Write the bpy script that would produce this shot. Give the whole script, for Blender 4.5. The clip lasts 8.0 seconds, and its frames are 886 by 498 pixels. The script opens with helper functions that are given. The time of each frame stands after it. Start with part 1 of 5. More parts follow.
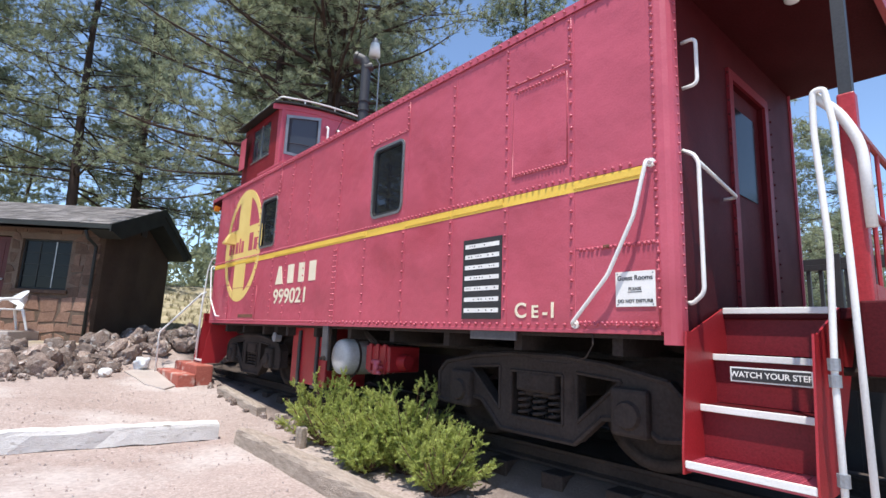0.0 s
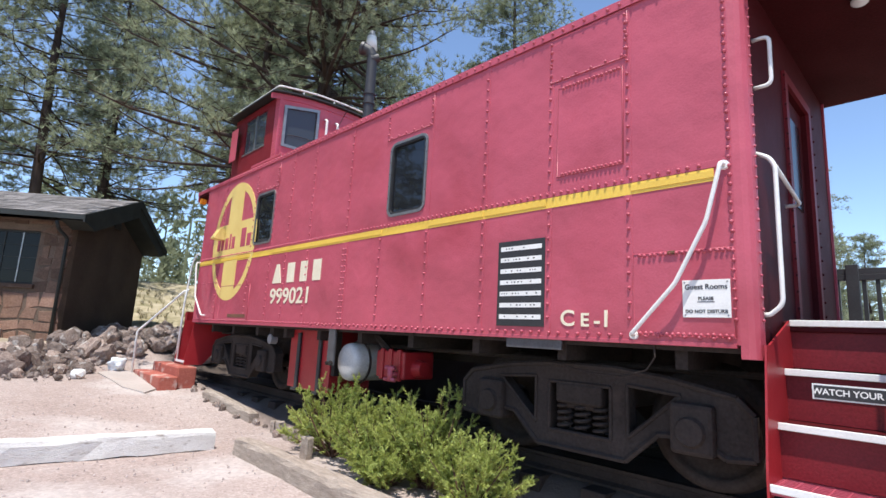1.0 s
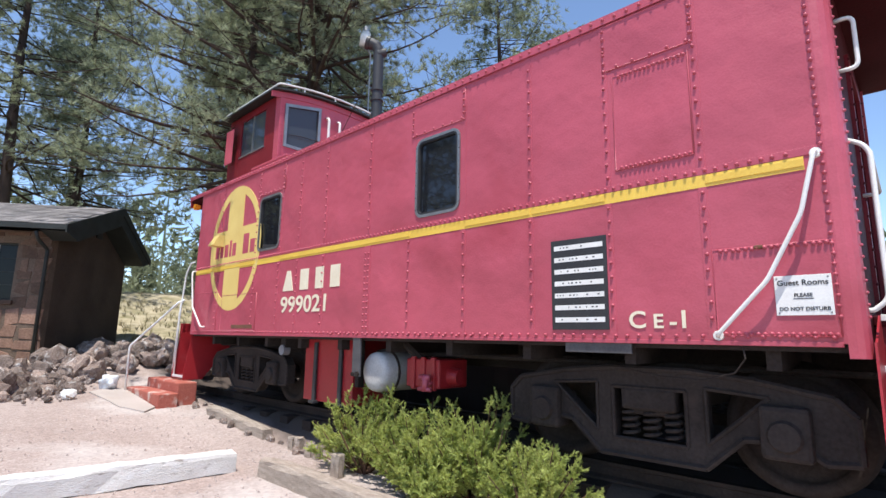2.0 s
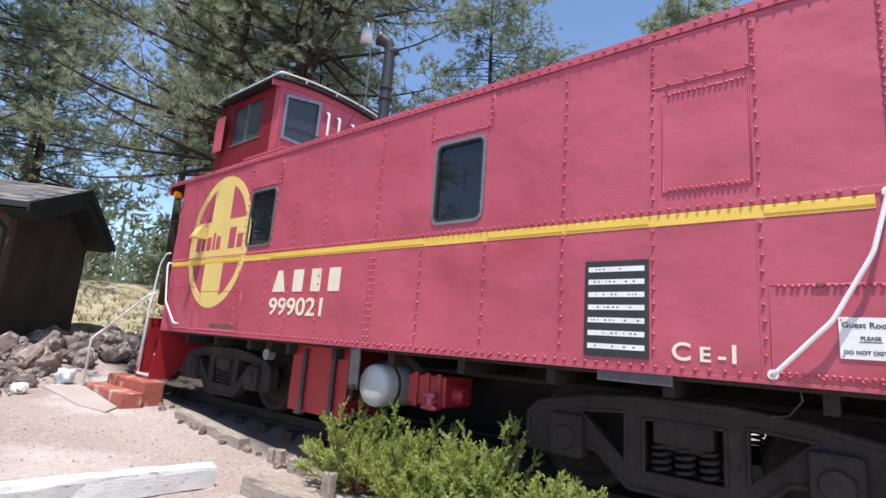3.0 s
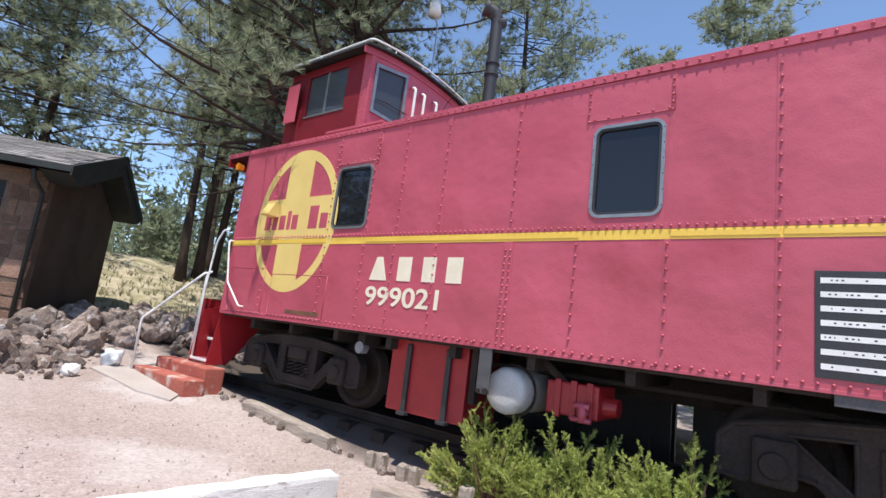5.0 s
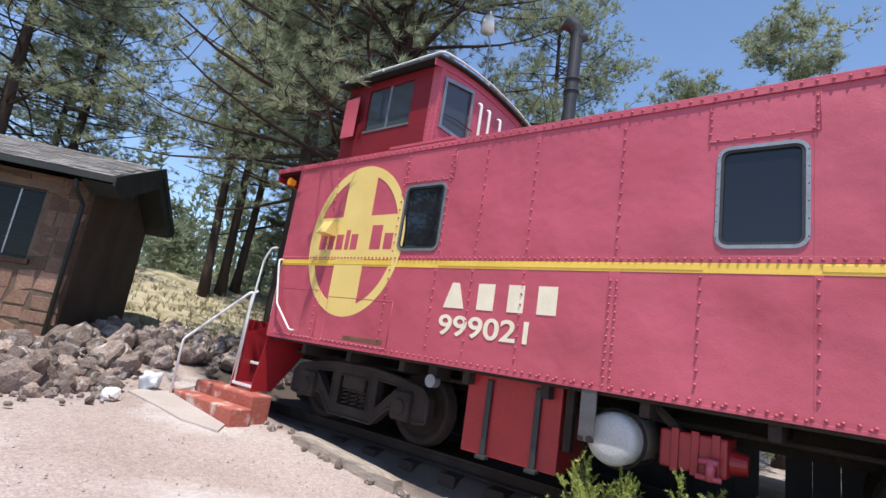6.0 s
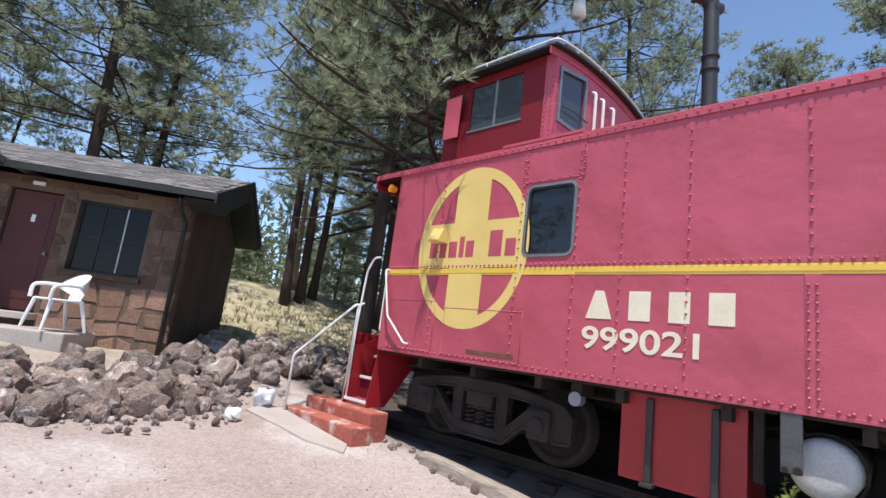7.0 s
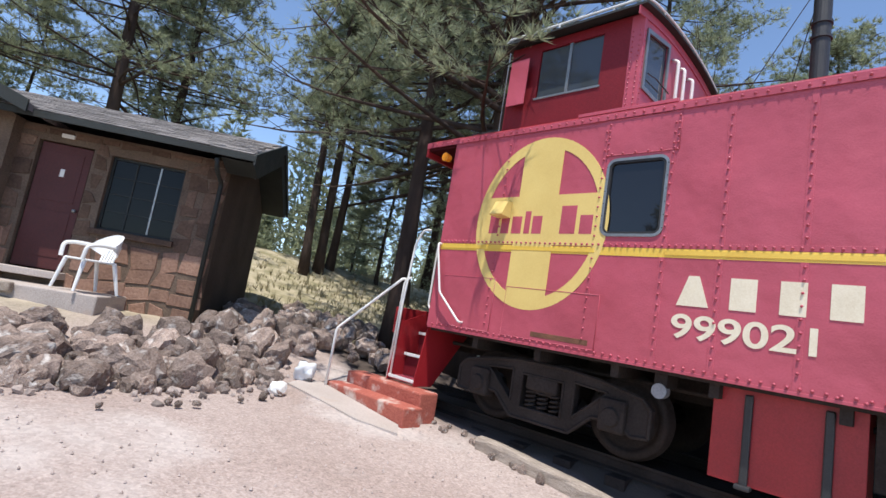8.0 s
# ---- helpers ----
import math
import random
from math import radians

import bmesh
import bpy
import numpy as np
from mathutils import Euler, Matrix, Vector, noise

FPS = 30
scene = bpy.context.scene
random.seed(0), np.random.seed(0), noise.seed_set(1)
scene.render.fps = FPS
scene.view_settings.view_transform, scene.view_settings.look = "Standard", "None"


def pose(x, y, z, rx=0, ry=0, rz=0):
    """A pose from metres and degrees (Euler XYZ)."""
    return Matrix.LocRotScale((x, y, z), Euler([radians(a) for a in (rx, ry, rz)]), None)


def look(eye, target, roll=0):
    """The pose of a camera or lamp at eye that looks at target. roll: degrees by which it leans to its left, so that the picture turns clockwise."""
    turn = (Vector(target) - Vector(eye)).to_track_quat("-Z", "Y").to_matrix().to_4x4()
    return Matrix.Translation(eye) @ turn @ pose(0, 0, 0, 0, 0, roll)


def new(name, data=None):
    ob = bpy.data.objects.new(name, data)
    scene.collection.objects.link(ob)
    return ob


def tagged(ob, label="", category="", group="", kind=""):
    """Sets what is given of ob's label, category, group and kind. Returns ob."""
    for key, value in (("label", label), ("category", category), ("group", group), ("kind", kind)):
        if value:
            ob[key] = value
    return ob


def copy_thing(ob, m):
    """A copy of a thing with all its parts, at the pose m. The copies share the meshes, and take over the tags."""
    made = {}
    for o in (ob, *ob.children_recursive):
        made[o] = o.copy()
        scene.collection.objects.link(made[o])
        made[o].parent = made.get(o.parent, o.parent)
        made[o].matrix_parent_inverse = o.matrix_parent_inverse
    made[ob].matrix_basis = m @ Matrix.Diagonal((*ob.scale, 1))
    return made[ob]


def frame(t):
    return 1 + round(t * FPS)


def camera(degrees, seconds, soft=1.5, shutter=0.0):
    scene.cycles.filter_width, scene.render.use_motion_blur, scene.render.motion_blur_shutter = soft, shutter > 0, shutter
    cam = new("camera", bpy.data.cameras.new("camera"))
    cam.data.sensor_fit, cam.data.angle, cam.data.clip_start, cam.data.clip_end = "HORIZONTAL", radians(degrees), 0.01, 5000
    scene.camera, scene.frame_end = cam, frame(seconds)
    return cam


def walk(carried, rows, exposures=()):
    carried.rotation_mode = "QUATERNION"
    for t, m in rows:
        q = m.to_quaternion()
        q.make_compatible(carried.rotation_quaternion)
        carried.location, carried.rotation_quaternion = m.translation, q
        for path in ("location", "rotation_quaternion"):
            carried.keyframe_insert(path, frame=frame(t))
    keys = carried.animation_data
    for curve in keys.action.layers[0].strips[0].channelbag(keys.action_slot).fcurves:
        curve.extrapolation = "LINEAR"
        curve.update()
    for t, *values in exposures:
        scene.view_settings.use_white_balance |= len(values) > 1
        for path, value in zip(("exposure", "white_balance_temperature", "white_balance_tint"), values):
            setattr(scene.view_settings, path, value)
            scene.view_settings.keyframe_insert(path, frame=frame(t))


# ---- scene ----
cam = camera(82.0, 8.0)
PATH = [
    (0, (-3.157, 0.675, 0.985), (-1.878, 2.177, 1.314), 2.21),
    (0.5, (-3.268, 0.938, 1.032), (-1.951, 2.394, 1.412), 0.70),
    (1, (-3.384, 1.264, 1.012), (-2.019, 2.686, 1.349), 3.03),
    (1.5, (-3.440, 1.544, 1.064), (-2.024, 2.906, 1.438), 2.29),
    (2, (-3.616, 1.890, 1.054), (-2.184, 3.244, 1.394), 0.90),
    (3.5, (-3.817, 2.767, 1.131), (-2.271, 3.974, 1.522), 5.69),
    (4, (-4.004, 3.173, 1.111), (-2.435, 4.355, 1.484), 5.21),
    (4.5, (-4.196, 3.574, 1.097), (-2.625, 4.771, 1.411), 6.05),
    (6, (-4.411, 4.926, 1.142), (-2.884, 6.154, 1.542), 8.61),
    (6.5, (-4.655, 5.407, 1.173), (-3.147, 6.646, 1.608), 7.26),
    (7, (-4.659, 5.852, 1.219), (-3.258, 7.232, 1.581), 7.11),
    (7.5, (-4.769, 6.208, 1.160), (-3.433, 7.656, 1.506), 8.19),
    (8, (-4.849, 6.664, 1.171), (-3.433, 8.051, 1.437), 9.49),
]
walk(cam, [(t, look(eye, target, roll)) for t, eye, target, roll in PATH], exposures=[(0, 0.52), (4, 0.48), (6, 0.44), (8, 0.36)])

# world, sun and exposure
SUN_TO = Vector((0.27, 0.185, -0.945)).normalized()
world = bpy.data.worlds.new("sky")
scene.world = world
world.use_nodes = True
wn = world.node_tree
sky = wn.nodes.new("ShaderNodeTexSky")
sky.sky_type = "NISHITA"
sky.sun_disc = False
sky.sun_elevation = math.asin(-SUN_TO.z)
sky.sun_rotation = math.atan2(-SUN_TO.x, -SUN_TO.y)
sky.altitude = 2100
sky.air_density, sky.dust_density, sky.ozone_density = 1.0, 0.0, 1.6
wn.links.new(sky.outputs[0], wn.nodes["Background"].inputs[0])
wn.nodes["Background"].inputs[1].default_value = 0.19
sun = new("sun", bpy.data.lights.new("sun", "SUN"))
sun.data.energy, sun.data.angle, sun.data.color = 4.4, radians(0.55), (1.0, 0.96, 0.9)
sun.matrix_world = look((-20, -20, 40), Vector((-20, -20, 40)) + SUN_TO)


# materials
def mat(name, c1, c2=None, scale=4.0, fine=60.0, rough=0.7, metal=0.0, bump=0.15, stain=None, stain_scale=1.2,
        stain_at=0.62, per_piece=0.0, spec=0.5, stretch=(1, 1, 1), island=False, fine_amt=0.25, wave=0.0):
    """Two scales of noise between two colours, stains with a shape of their own, and fine relief."""
    c2 = c2 or tuple(v * 0.75 for v in c1)
    m = bpy.data.materials.new(name)
    m.use_nodes = True
    nt = m.node_tree
    N, L = nt.nodes, nt.links
    b = N["Principled BSDF"]
    b.inputs["Metallic"].default_value = metal
    b.inputs["Specular IOR Level"].default_value = spec
    tc = N.new("ShaderNodeTexCoord")
    mp = N.new("ShaderNodeMapping")
    mp.inputs["Scale"].default_value = stretch
    L.new(tc.outputs["Object"], mp.inputs["Vector"])

    def noise_tex(sc, detail=4):
        n = N.new("ShaderNodeTexNoise")
        n.inputs["Scale"].default_value, n.inputs["Detail"].default_value = sc, detail
        L.new(mp.outputs[0], n.inputs["Vector"])
        return n

    def mix(fac, a, bb, kind="MIX"):
        x = N.new("ShaderNodeMix")
        x.data_type, x.blend_type = "RGBA", kind
        for sock, v in ((x.inputs["Factor"], fac), (x.inputs["A"], a), (x.inputs["B"], bb)):
            if hasattr(v, "is_linked"):
                L.new(v, sock)
            else:
                sock.default_value = v if isinstance(v, float) else (*v, 1)
        return x.outputs["Result"]

    def ramp(src, lo, hi):
        r = N.new("ShaderNodeMapRange")
        r.inputs["From Min"].default_value, r.inputs["From Max"].default_value = lo, hi
        L.new(src, r.inputs["Value"])
        return r.outputs[0]

    big, small = noise_tex(scale), noise_tex(fine, 3)
    col = mix(ramp(big.outputs[0], 0.3, 0.7), c1, c2)
    f = ramp(small.outputs[0], 0.25, 0.75)
    col = mix(fine_amt, col, mix(f, (0.0, 0.0, 0.0), (1.0, 1.0, 1.0)), "SOFT_LIGHT")
    if stain:
        st = noise_tex(stain_scale, 6)
        col = mix(ramp(st.outputs[0], stain_at, stain_at + 0.14), col, stain)
    if per_piece:
        if island:
            src = N.new("ShaderNodeNewGeometry").outputs["Random Per Island"]
        else:
            src = N.new("ShaderNodeObjectInfo").outputs["Random"]
        hs = N.new("ShaderNodeHueSaturation")
        L.new(ramp(src, 0, 1), hs.inputs["Value"])
        hs.inputs["Value"].links[0].from_node.inputs["To Min"].default_value = 1 - per_piece
        hs.inputs["Value"].links[0].from_node.inputs["To Max"].default_value = 1 + per_piece
        L.new(col, hs.inputs["Color"])
        col = hs.outputs[0]
    L.new(col, b.inputs["Base Color"])
    rr = N.new("ShaderNodeMapRange")
    rr.inputs["To Min"].default_value, rr.inputs["To Max"].default_value = max(0.03, rough - 0.1), min(1, rough + 0.1)
    L.new(big.outputs[0], rr.inputs["Value"])
    L.new(rr.outputs[0], b.inputs["Roughness"])
    if bump:
        bp = N.new("ShaderNodeBump")
        bp.inputs["Strength"].default_value, bp.inputs["Distance"].default_value = bump, 0.02
        L.new(small.outputs[0], bp.inputs["Height"])
        L.new(bp.outputs[0], b.inputs["Normal"])
        if wave:
            wv = N.new("ShaderNodeBump")
            wv.inputs["Strength"].default_value, wv.inputs["Distance"].default_value = wave, 0.08
            wn2, wn3 = noise_tex(1.1, 1), noise_tex(3.4, 2)
            mul = N.new("ShaderNodeMath")
            mul.operation = "MULTIPLY_ADD"
            mul.inputs[1].default_value = 0.22
            L.new(wn3.outputs[0], mul.inputs[0])
            L.new(wn2.outputs[0], mul.inputs[2])
            L.new(mul.outputs[0], wv.inputs["Height"])
            L.new(wv.outputs[0], bp.inputs["Normal"])
    return m


RED = mat("faded_red_paint", (0.47, 0.084, 0.120), (0.42, 0.072, 0.104), 0.9, 55, 0.40, bump=0.10, wave=1.0, per_piece=0.05, stain=(0.38, 0.055, 0.078), stain_scale=0.7, stain_at=0.6, fine_amt=0.08)
RED_DEEP = mat("deep_red_paint", (0.36, 0.020, 0.026), (0.29, 0.016, 0.022), 2.0, 70, 0.4, bump=0.1, stain=(0.2, 0.02, 0.02), stain_at=0.66)
# the car's red with the shade of platform and end wall put into it
RED_SHADED = mat("shaded_red_paint", (0.075, 0.006, 0.009), (0.055, 0.0045, 0.007), 2.0, 70, 0.6, bump=0.1, spec=0.15)
# stained red paint, toned down to hold the partial shade on it
RED_HALF_SHADE = mat("half_shaded_red_paint", (0.19, 0.013, 0.020), (0.15, 0.010, 0.016), 2.0, 70, 0.5, bump=0.1, spec=0.3, stain=(0.14, 0.016, 0.016), stain_at=0.64)
# red soffit boards with the overhang's shade mixed into the colour
SOFFIT = mat("shaded_maroon_boards", (0.06, 0.006, 0.008), (0.045, 0.005, 0.006), 2.0, 50, 0.75, bump=0.1, spec=0.1)
YELLOW = mat("yellow_paint", (0.80, 0.54, 0.085), (0.72, 0.46, 0.07), 2.5, 60, 0.45, bump=0.08, fine_amt=0.1)
YELLOW_PALE = mat("pale_yellow_paint", (0.76, 0.57, 0.19), (0.69, 0.50, 0.16), 2.0, 60, 0.5, bump=0.06, stain=(0.55, 0.30, 0.10), stain_scale=3.0, stain_at=0.68, fine_amt=0.1)
WHITE_PAINT = mat("white_paint", (0.80, 0.79, 0.76), (0.70, 0.69, 0.66), 5, 80, 0.45, bump=0.08, stain=(0.5, 0.42, 0.36), stain_scale=9, stain_at=0.72)
BLACK_PAINT = mat("black_paint", (0.022, 0.022, 0.024), (0.03, 0.03, 0.032), 4, 70, 0.5, bump=0.08)
UNDER = mat("dusty_black_iron", (0.046, 0.036, 0.032), (0.031, 0.024, 0.021), 3, 40, 0.85, bump=0.25, stain=(0.06, 0.043, 0.036), stain_scale=4, stain_at=0.6, spec=0.15)
STEEL = mat("dull_aluminium", (0.36, 0.36, 0.35), (0.27, 0.27, 0.27), 8, 90, 0.42, metal=0.8, bump=0.05)
TANK = mat("grey_tank_paint", (0.52, 0.51, 0.50), (0.42, 0.41, 0.40), 3, 50, 0.5, bump=0.1, stain=(0.3, 0.26, 0.23), stain_scale=5)
RUBBER = mat("window_rubber", (0.025, 0.025, 0.027), None, 10, 80, 0.6)
RUST = mat("rusty_iron", (0.20, 0.085, 0.045), (0.11, 0.05, 0.03), 6, 60, 0.85, bump=0.3)
GALV = mat("galvanised_grey", (0.32, 0.33, 0.35), (0.25, 0.26, 0.28), 6, 60, 0.5, metal=0.5)
GREY_IRON = mat("dull_grey_iron", (0.085, 0.083, 0.088), (0.06, 0.058, 0.062), 6, 60, 0.55, bump=0.1, stain=(0.12, 0.10, 0.09), stain_scale=9, stain_at=0.62)
CREAM = mat("cream_lettering", (0.80, 0.72, 0.55), (0.70, 0.62, 0.46), 5, 80, 0.5, bump=0.05, stain=(0.5, 0.16, 0.14), stain_scale=14, stain_at=0.72)
GRAVEL = mat("pinkish_gravel", (0.415, 0.34, 0.308), (0.33, 0.257, 0.226), 0.55, 46, 0.95, bump=0.35, stain=(0.475, 0.415, 0.385), stain_scale=0.6, stain_at=0.5, spec=0.2, fine_amt=0.4)
CONCRETE = mat("sunlit_concrete", (0.46, 0.40, 0.365), (0.40, 0.345, 0.31), 1.5, 60, 0.9, bump=0.3, stain=(0.42, 0.33, 0.27), stain_scale=2.2, spec=0.2)
TIMBER = mat("weathered_timber", (0.42, 0.35, 0.29), (0.27, 0.22, 0.18), 6, 30, 0.9, bump=0.6, stretch=(6, 1, 6), spec=0.2)
TIMBER_WHITE = mat("flaking_white_timber", (0.74, 0.72, 0.69), (0.64, 0.61, 0.57), 5, 40, 0.8, bump=0.4, stain=(0.36, 0.32, 0.28), stain_scale=7, stain_at=0.6, stretch=(1, 3, 3), spec=0.2)
STEP_RED = mat("worn_red_step_paint", (0.40, 0.11, 0.075), (0.34, 0.085, 0.06), 3, 40, 0.85, bump=0.4, stain=(0.55, 0.42, 0.36), stain_scale=4.5, stain_at=0.55)
LAVA = mat("lava_rock", (0.33, 0.255, 0.215), (0.16, 0.118, 0.100), 3, 22, 0.95, bump=0.9, stain=(0.50, 0.455, 0.42), stain_scale=3.5, stain_at=0.55, per_piece=0.4, spec=0.2, fine_amt=0.5)
STONE_WALL = mat("brown_sandstone", (0.16, 0.10, 0.07), (0.10, 0.064, 0.048), 2.5, 26, 0.9, bump=0.5, per_piece=0.3, spec=0.2, stain=(0.26, 0.17, 0.12), stain_scale=3)
STONE_BASE = mat("red_sandstone", (0.30, 0.18, 0.128), (0.21, 0.125, 0.092), 3, 26, 0.9, bump=0.5, per_piece=0.25, spec=0.2)
MORTAR = mat("dark_mortar", (0.16, 0.115, 0.085), (0.11, 0.08, 0.06), 3, 40, 0.95, bump=0.4, spec=0.2)
PLASTER = mat("brown_stucco", (0.085, 0.060, 0.045), (0.065, 0.045, 0.034), 1.5, 40, 0.95, bump=0.4, spec=0.2)
SHINGLE = mat("grey_shingles", (0.22, 0.20, 0.20), (0.15, 0.14, 0.14), 3, 40, 0.9, bump=0.4, per_piece=0.3, spec=0.2)
TRIM_DARK = mat("dark_green_trim", (0.020, 0.024, 0.022), (0.014, 0.017, 0.016), 3, 50, 0.7)
DOOR_RED = mat("dull_red_door_paint", (0.075, 0.010, 0.009), (0.058, 0.008, 0.007), 2, 50, 0.6, bump=0.1)
PLASTIC = mat("white_plastic", (0.82, 0.82, 0.81), (0.76, 0.76, 0.75), 3, 40, 0.4, bump=0.03)
BARK = mat("dark_pine_bark", (0.085, 0.060, 0.048), (0.040, 0.030, 0.026), 3, 12, 0.95, bump=1.0, stretch=(1, 1, 0.25), spec=0.1)
BARK_RED = mat("orange_pine_bark", (0.17, 0.095, 0.062), (0.07, 0.045, 0.034), 3, 12, 0.95, bump=1.0, stretch=(1, 1, 0.25), spec=0.1)


def leaf_mat(name, c1, c2, spread, rough=0.55):
    m = mat(name, c1, c2, 0.8, 8, rough, bump=0.0, per_piece=spread, island=True, spec=0.35, fine_amt=0.1)
    b = m.node_tree.nodes["Principled BSDF"]
    nt = m.node_tree
    tr = nt.nodes.new("ShaderNodeBsdfTranslucent")
    nt.links.new(b.inputs["Base Color"].links[0].from_socket, tr.inputs["Color"])
    mx = nt.nodes.new("ShaderNodeMixShader")
    mx.inputs[0].default_value = 0.5
    nt.links.new(b.outputs[0], mx.inputs[1])
    nt.links.new(tr.outputs[0], mx.inputs[2])
    nt.links.new(mx.outputs[0], nt.nodes["Material Output"].inputs["Surface"])
    return m


NEEDLE = leaf_mat("pine_needles", (0.36, 0.395, 0.25), (0.25, 0.285, 0.18), 0.4)
NEEDLE_FAR = leaf_mat("far_pine_needles", (0.30, 0.33, 0.21), (0.22, 0.25, 0.155), 0.35)
JUNIPER = leaf_mat("juniper_leaf", (0.52, 0.56, 0.18), (0.36, 0.42, 0.11), 0.3)
GRASS = leaf_mat("dry_grass", (0.40, 0.35, 0.23), (0.31, 0.28, 0.17), 0.3)


def glass_mat(name, tint, rough=0.03, trans=0.0):
    m = bpy.data.materials.new(name)
    m.use_nodes = True
    b = m.node_tree.nodes["Principled BSDF"]
    b.inputs["Base Color"].default_value = (*tint, 1)
    b.inputs["Roughness"].default_value = rough
    b.inputs["Transmission Weight"].default_value = trans
    b.inputs["IOR"].default_value = 1.5
    return m


GLASS = glass_mat("dark_window_glass", (0.012, 0.013, 0.016))
GLASS_DULL = glass_mat("dusty_dark_glass", (0.010, 0.011, 0.012), 0.12)
GLASS_DULL.node_tree.nodes["Principled BSDF"].inputs["Specular IOR Level"].default_value = 0.16
GLASS_GREY = glass_mat("tinted_cupola_glass", (0.05, 0.06, 0.07))
LAMP_GLASS = glass_mat("lamp_glass", (0.75, 0.78, 0.78), 0.15)
PLASTIC_BAG = glass_mat("pale_plastic_bag", (0.72, 0.74, 0.76), 0.25)
AMBER = glass_mat("amber_lens", (0.8, 0.28, 0.02), 0.2)


# mesh helpers
def mesh_of(name, bm, material, smooth=False):
    me = bpy.data.meshes.new(name)
    bm.normal_update()
    bm.to_mesh(me)
    bm.free()
    me.materials.append(material)
    if smooth:
        me.shade_smooth()
    return me


def thing(name, at, label, category, group="", kind=""):
    e = new(name)
    e.empty_display_size = 0.1
    e.location = at
    return tagged(e, label, category, group, kind)


def origin_of(ob):
    p = Vector(ob.location)
    while ob.parent:
        ob = ob.parent
        p += Vector(ob.location) if ob.type == "EMPTY" else Vector((0, 0, 0))
    return p


def part(name, bm, material, parent, label="", smooth=False, kind=""):
    """One mesh, drawn in world places, under a thing or a part."""
    ob = new(name, mesh_of(name, bm, material, smooth))
    ob.parent = parent
    ob.matrix_parent_inverse = Matrix.Translation(-origin_of(parent)) if parent.type == "EMPTY" else Matrix()
    return tagged(ob, label, kind=kind)


def solo(name, bm, material, label, category, group="", kind="", smooth=False):
    return tagged(new(name, mesh_of(name, bm, material, smooth)), label, category, group, kind)


def box(bm, x0, x1, y0, y1, z0, z1, bev=0.0, m=None):
    mm = Matrix.Translation(((x0 + x1) / 2, (y0 + y1) / 2, (z0 + z1) / 2)) @ Matrix.Diagonal((abs(x1 - x0), abs(y1 - y0), abs(z1 - z0), 1))
    if m:
        mm = m @ mm
    r = bmesh.ops.create_cube(bm, size=1, matrix=mm)
    if bev:
        es = {e for v in r["verts"] for e in v.link_edges}
        bmesh.ops.bevel(bm, geom=list(es), offset=bev, segments=2, affect="EDGES", profile=0.5)
    return bm


def B(*a, **k):
    return box(bmesh.new(), *a, **k)


def cyl(bm, p0, p1, r0, r1=None, seg=12, caps=True):
    p0, p1 = Vector(p0), Vector(p1)
    d = p1 - p0
    m = Matrix.Translation((p0 + p1) / 2) @ d.to_track_quat("Z", "Y").to_matrix().to_4x4()
    bmesh.ops.create_cone(bm, cap_ends=caps, segments=seg, radius1=r0, radius2=r0 if r1 is None else r1, depth=d.length, matrix=m)
    return bm


def tube(bm, pts, radii, seg=8, cap=True):
    """A round bar along points."""
    pts = [Vector(p) for p in pts]
    if not isinstance(radii, (list, tuple)):
        radii = [radii] * len(pts)
    rings = []
    side = None
    for i, p in enumerate(pts):
        d = (pts[min(i + 1, len(pts) - 1)] - pts[max(i - 1, 0)]).normalized()
        if side is None:
            side = d.orthogonal().normalized()
        side = (side - d * side.dot(d)).normalized()
        up = d.cross(side)
        rings.append([bm.verts.new(p + radii[i] * (math.cos(a) * side + math.sin(a) * up)) for a in (2 * math.pi * k / seg for k in range(seg))])
    for a, b in zip(rings, rings[1:]):
        for k in range(seg):
            bm.faces.new((a[k], a[(k + 1) % seg], b[(k + 1) % seg], b[k]))
    if cap:
        bm.faces.new(rings[0][::-1])
        bm.faces.new(rings[-1])
    return bm


def bend(pts, r=0.05, n=4):
    """Points of a bent bar with rounded corners."""
    pts = [Vector(p) for p in pts]
    out = [pts[0]]
    for a, b, c in zip(pts, pts[1:], pts[2:]):
        u, v = (a - b), (c - b)
        k = min(r, u.length * 0.45, v.length * 0.45)
        s, e = b + u.normalized() * k, b + v.normalized() * k
        for i in range(n + 1):
            t = i / n
            out.append((1 - t) ** 2 * s + 2 * t * (1 - t) * b + t * t * e)
    return out + [pts[-1]]


def prism(bm, poly, axis, a, b):
    """A flat outline given as pairs, pulled from a to b along an axis."""
    def at(p, w):
        return {"x": (w, p[0], p[1]), "y": (p[0], w, p[1]), "z": (p[0], p[1], w)}[axis]
    v0 = [bm.verts.new(at(p, a)) for p in poly]
    v1 = [bm.verts.new(at(p, b)) for p in poly]
    n = len(poly)
    bm.faces.new(v0)
    bm.faces.new(v1[::-1])
    for i in range(n):
        bm.faces.new((v0[i], v1[i], v1[(i + 1) % n], v0[(i + 1) % n]))
    bmesh.ops.recalc_face_normals(bm, faces=bm.faces)
    return bm


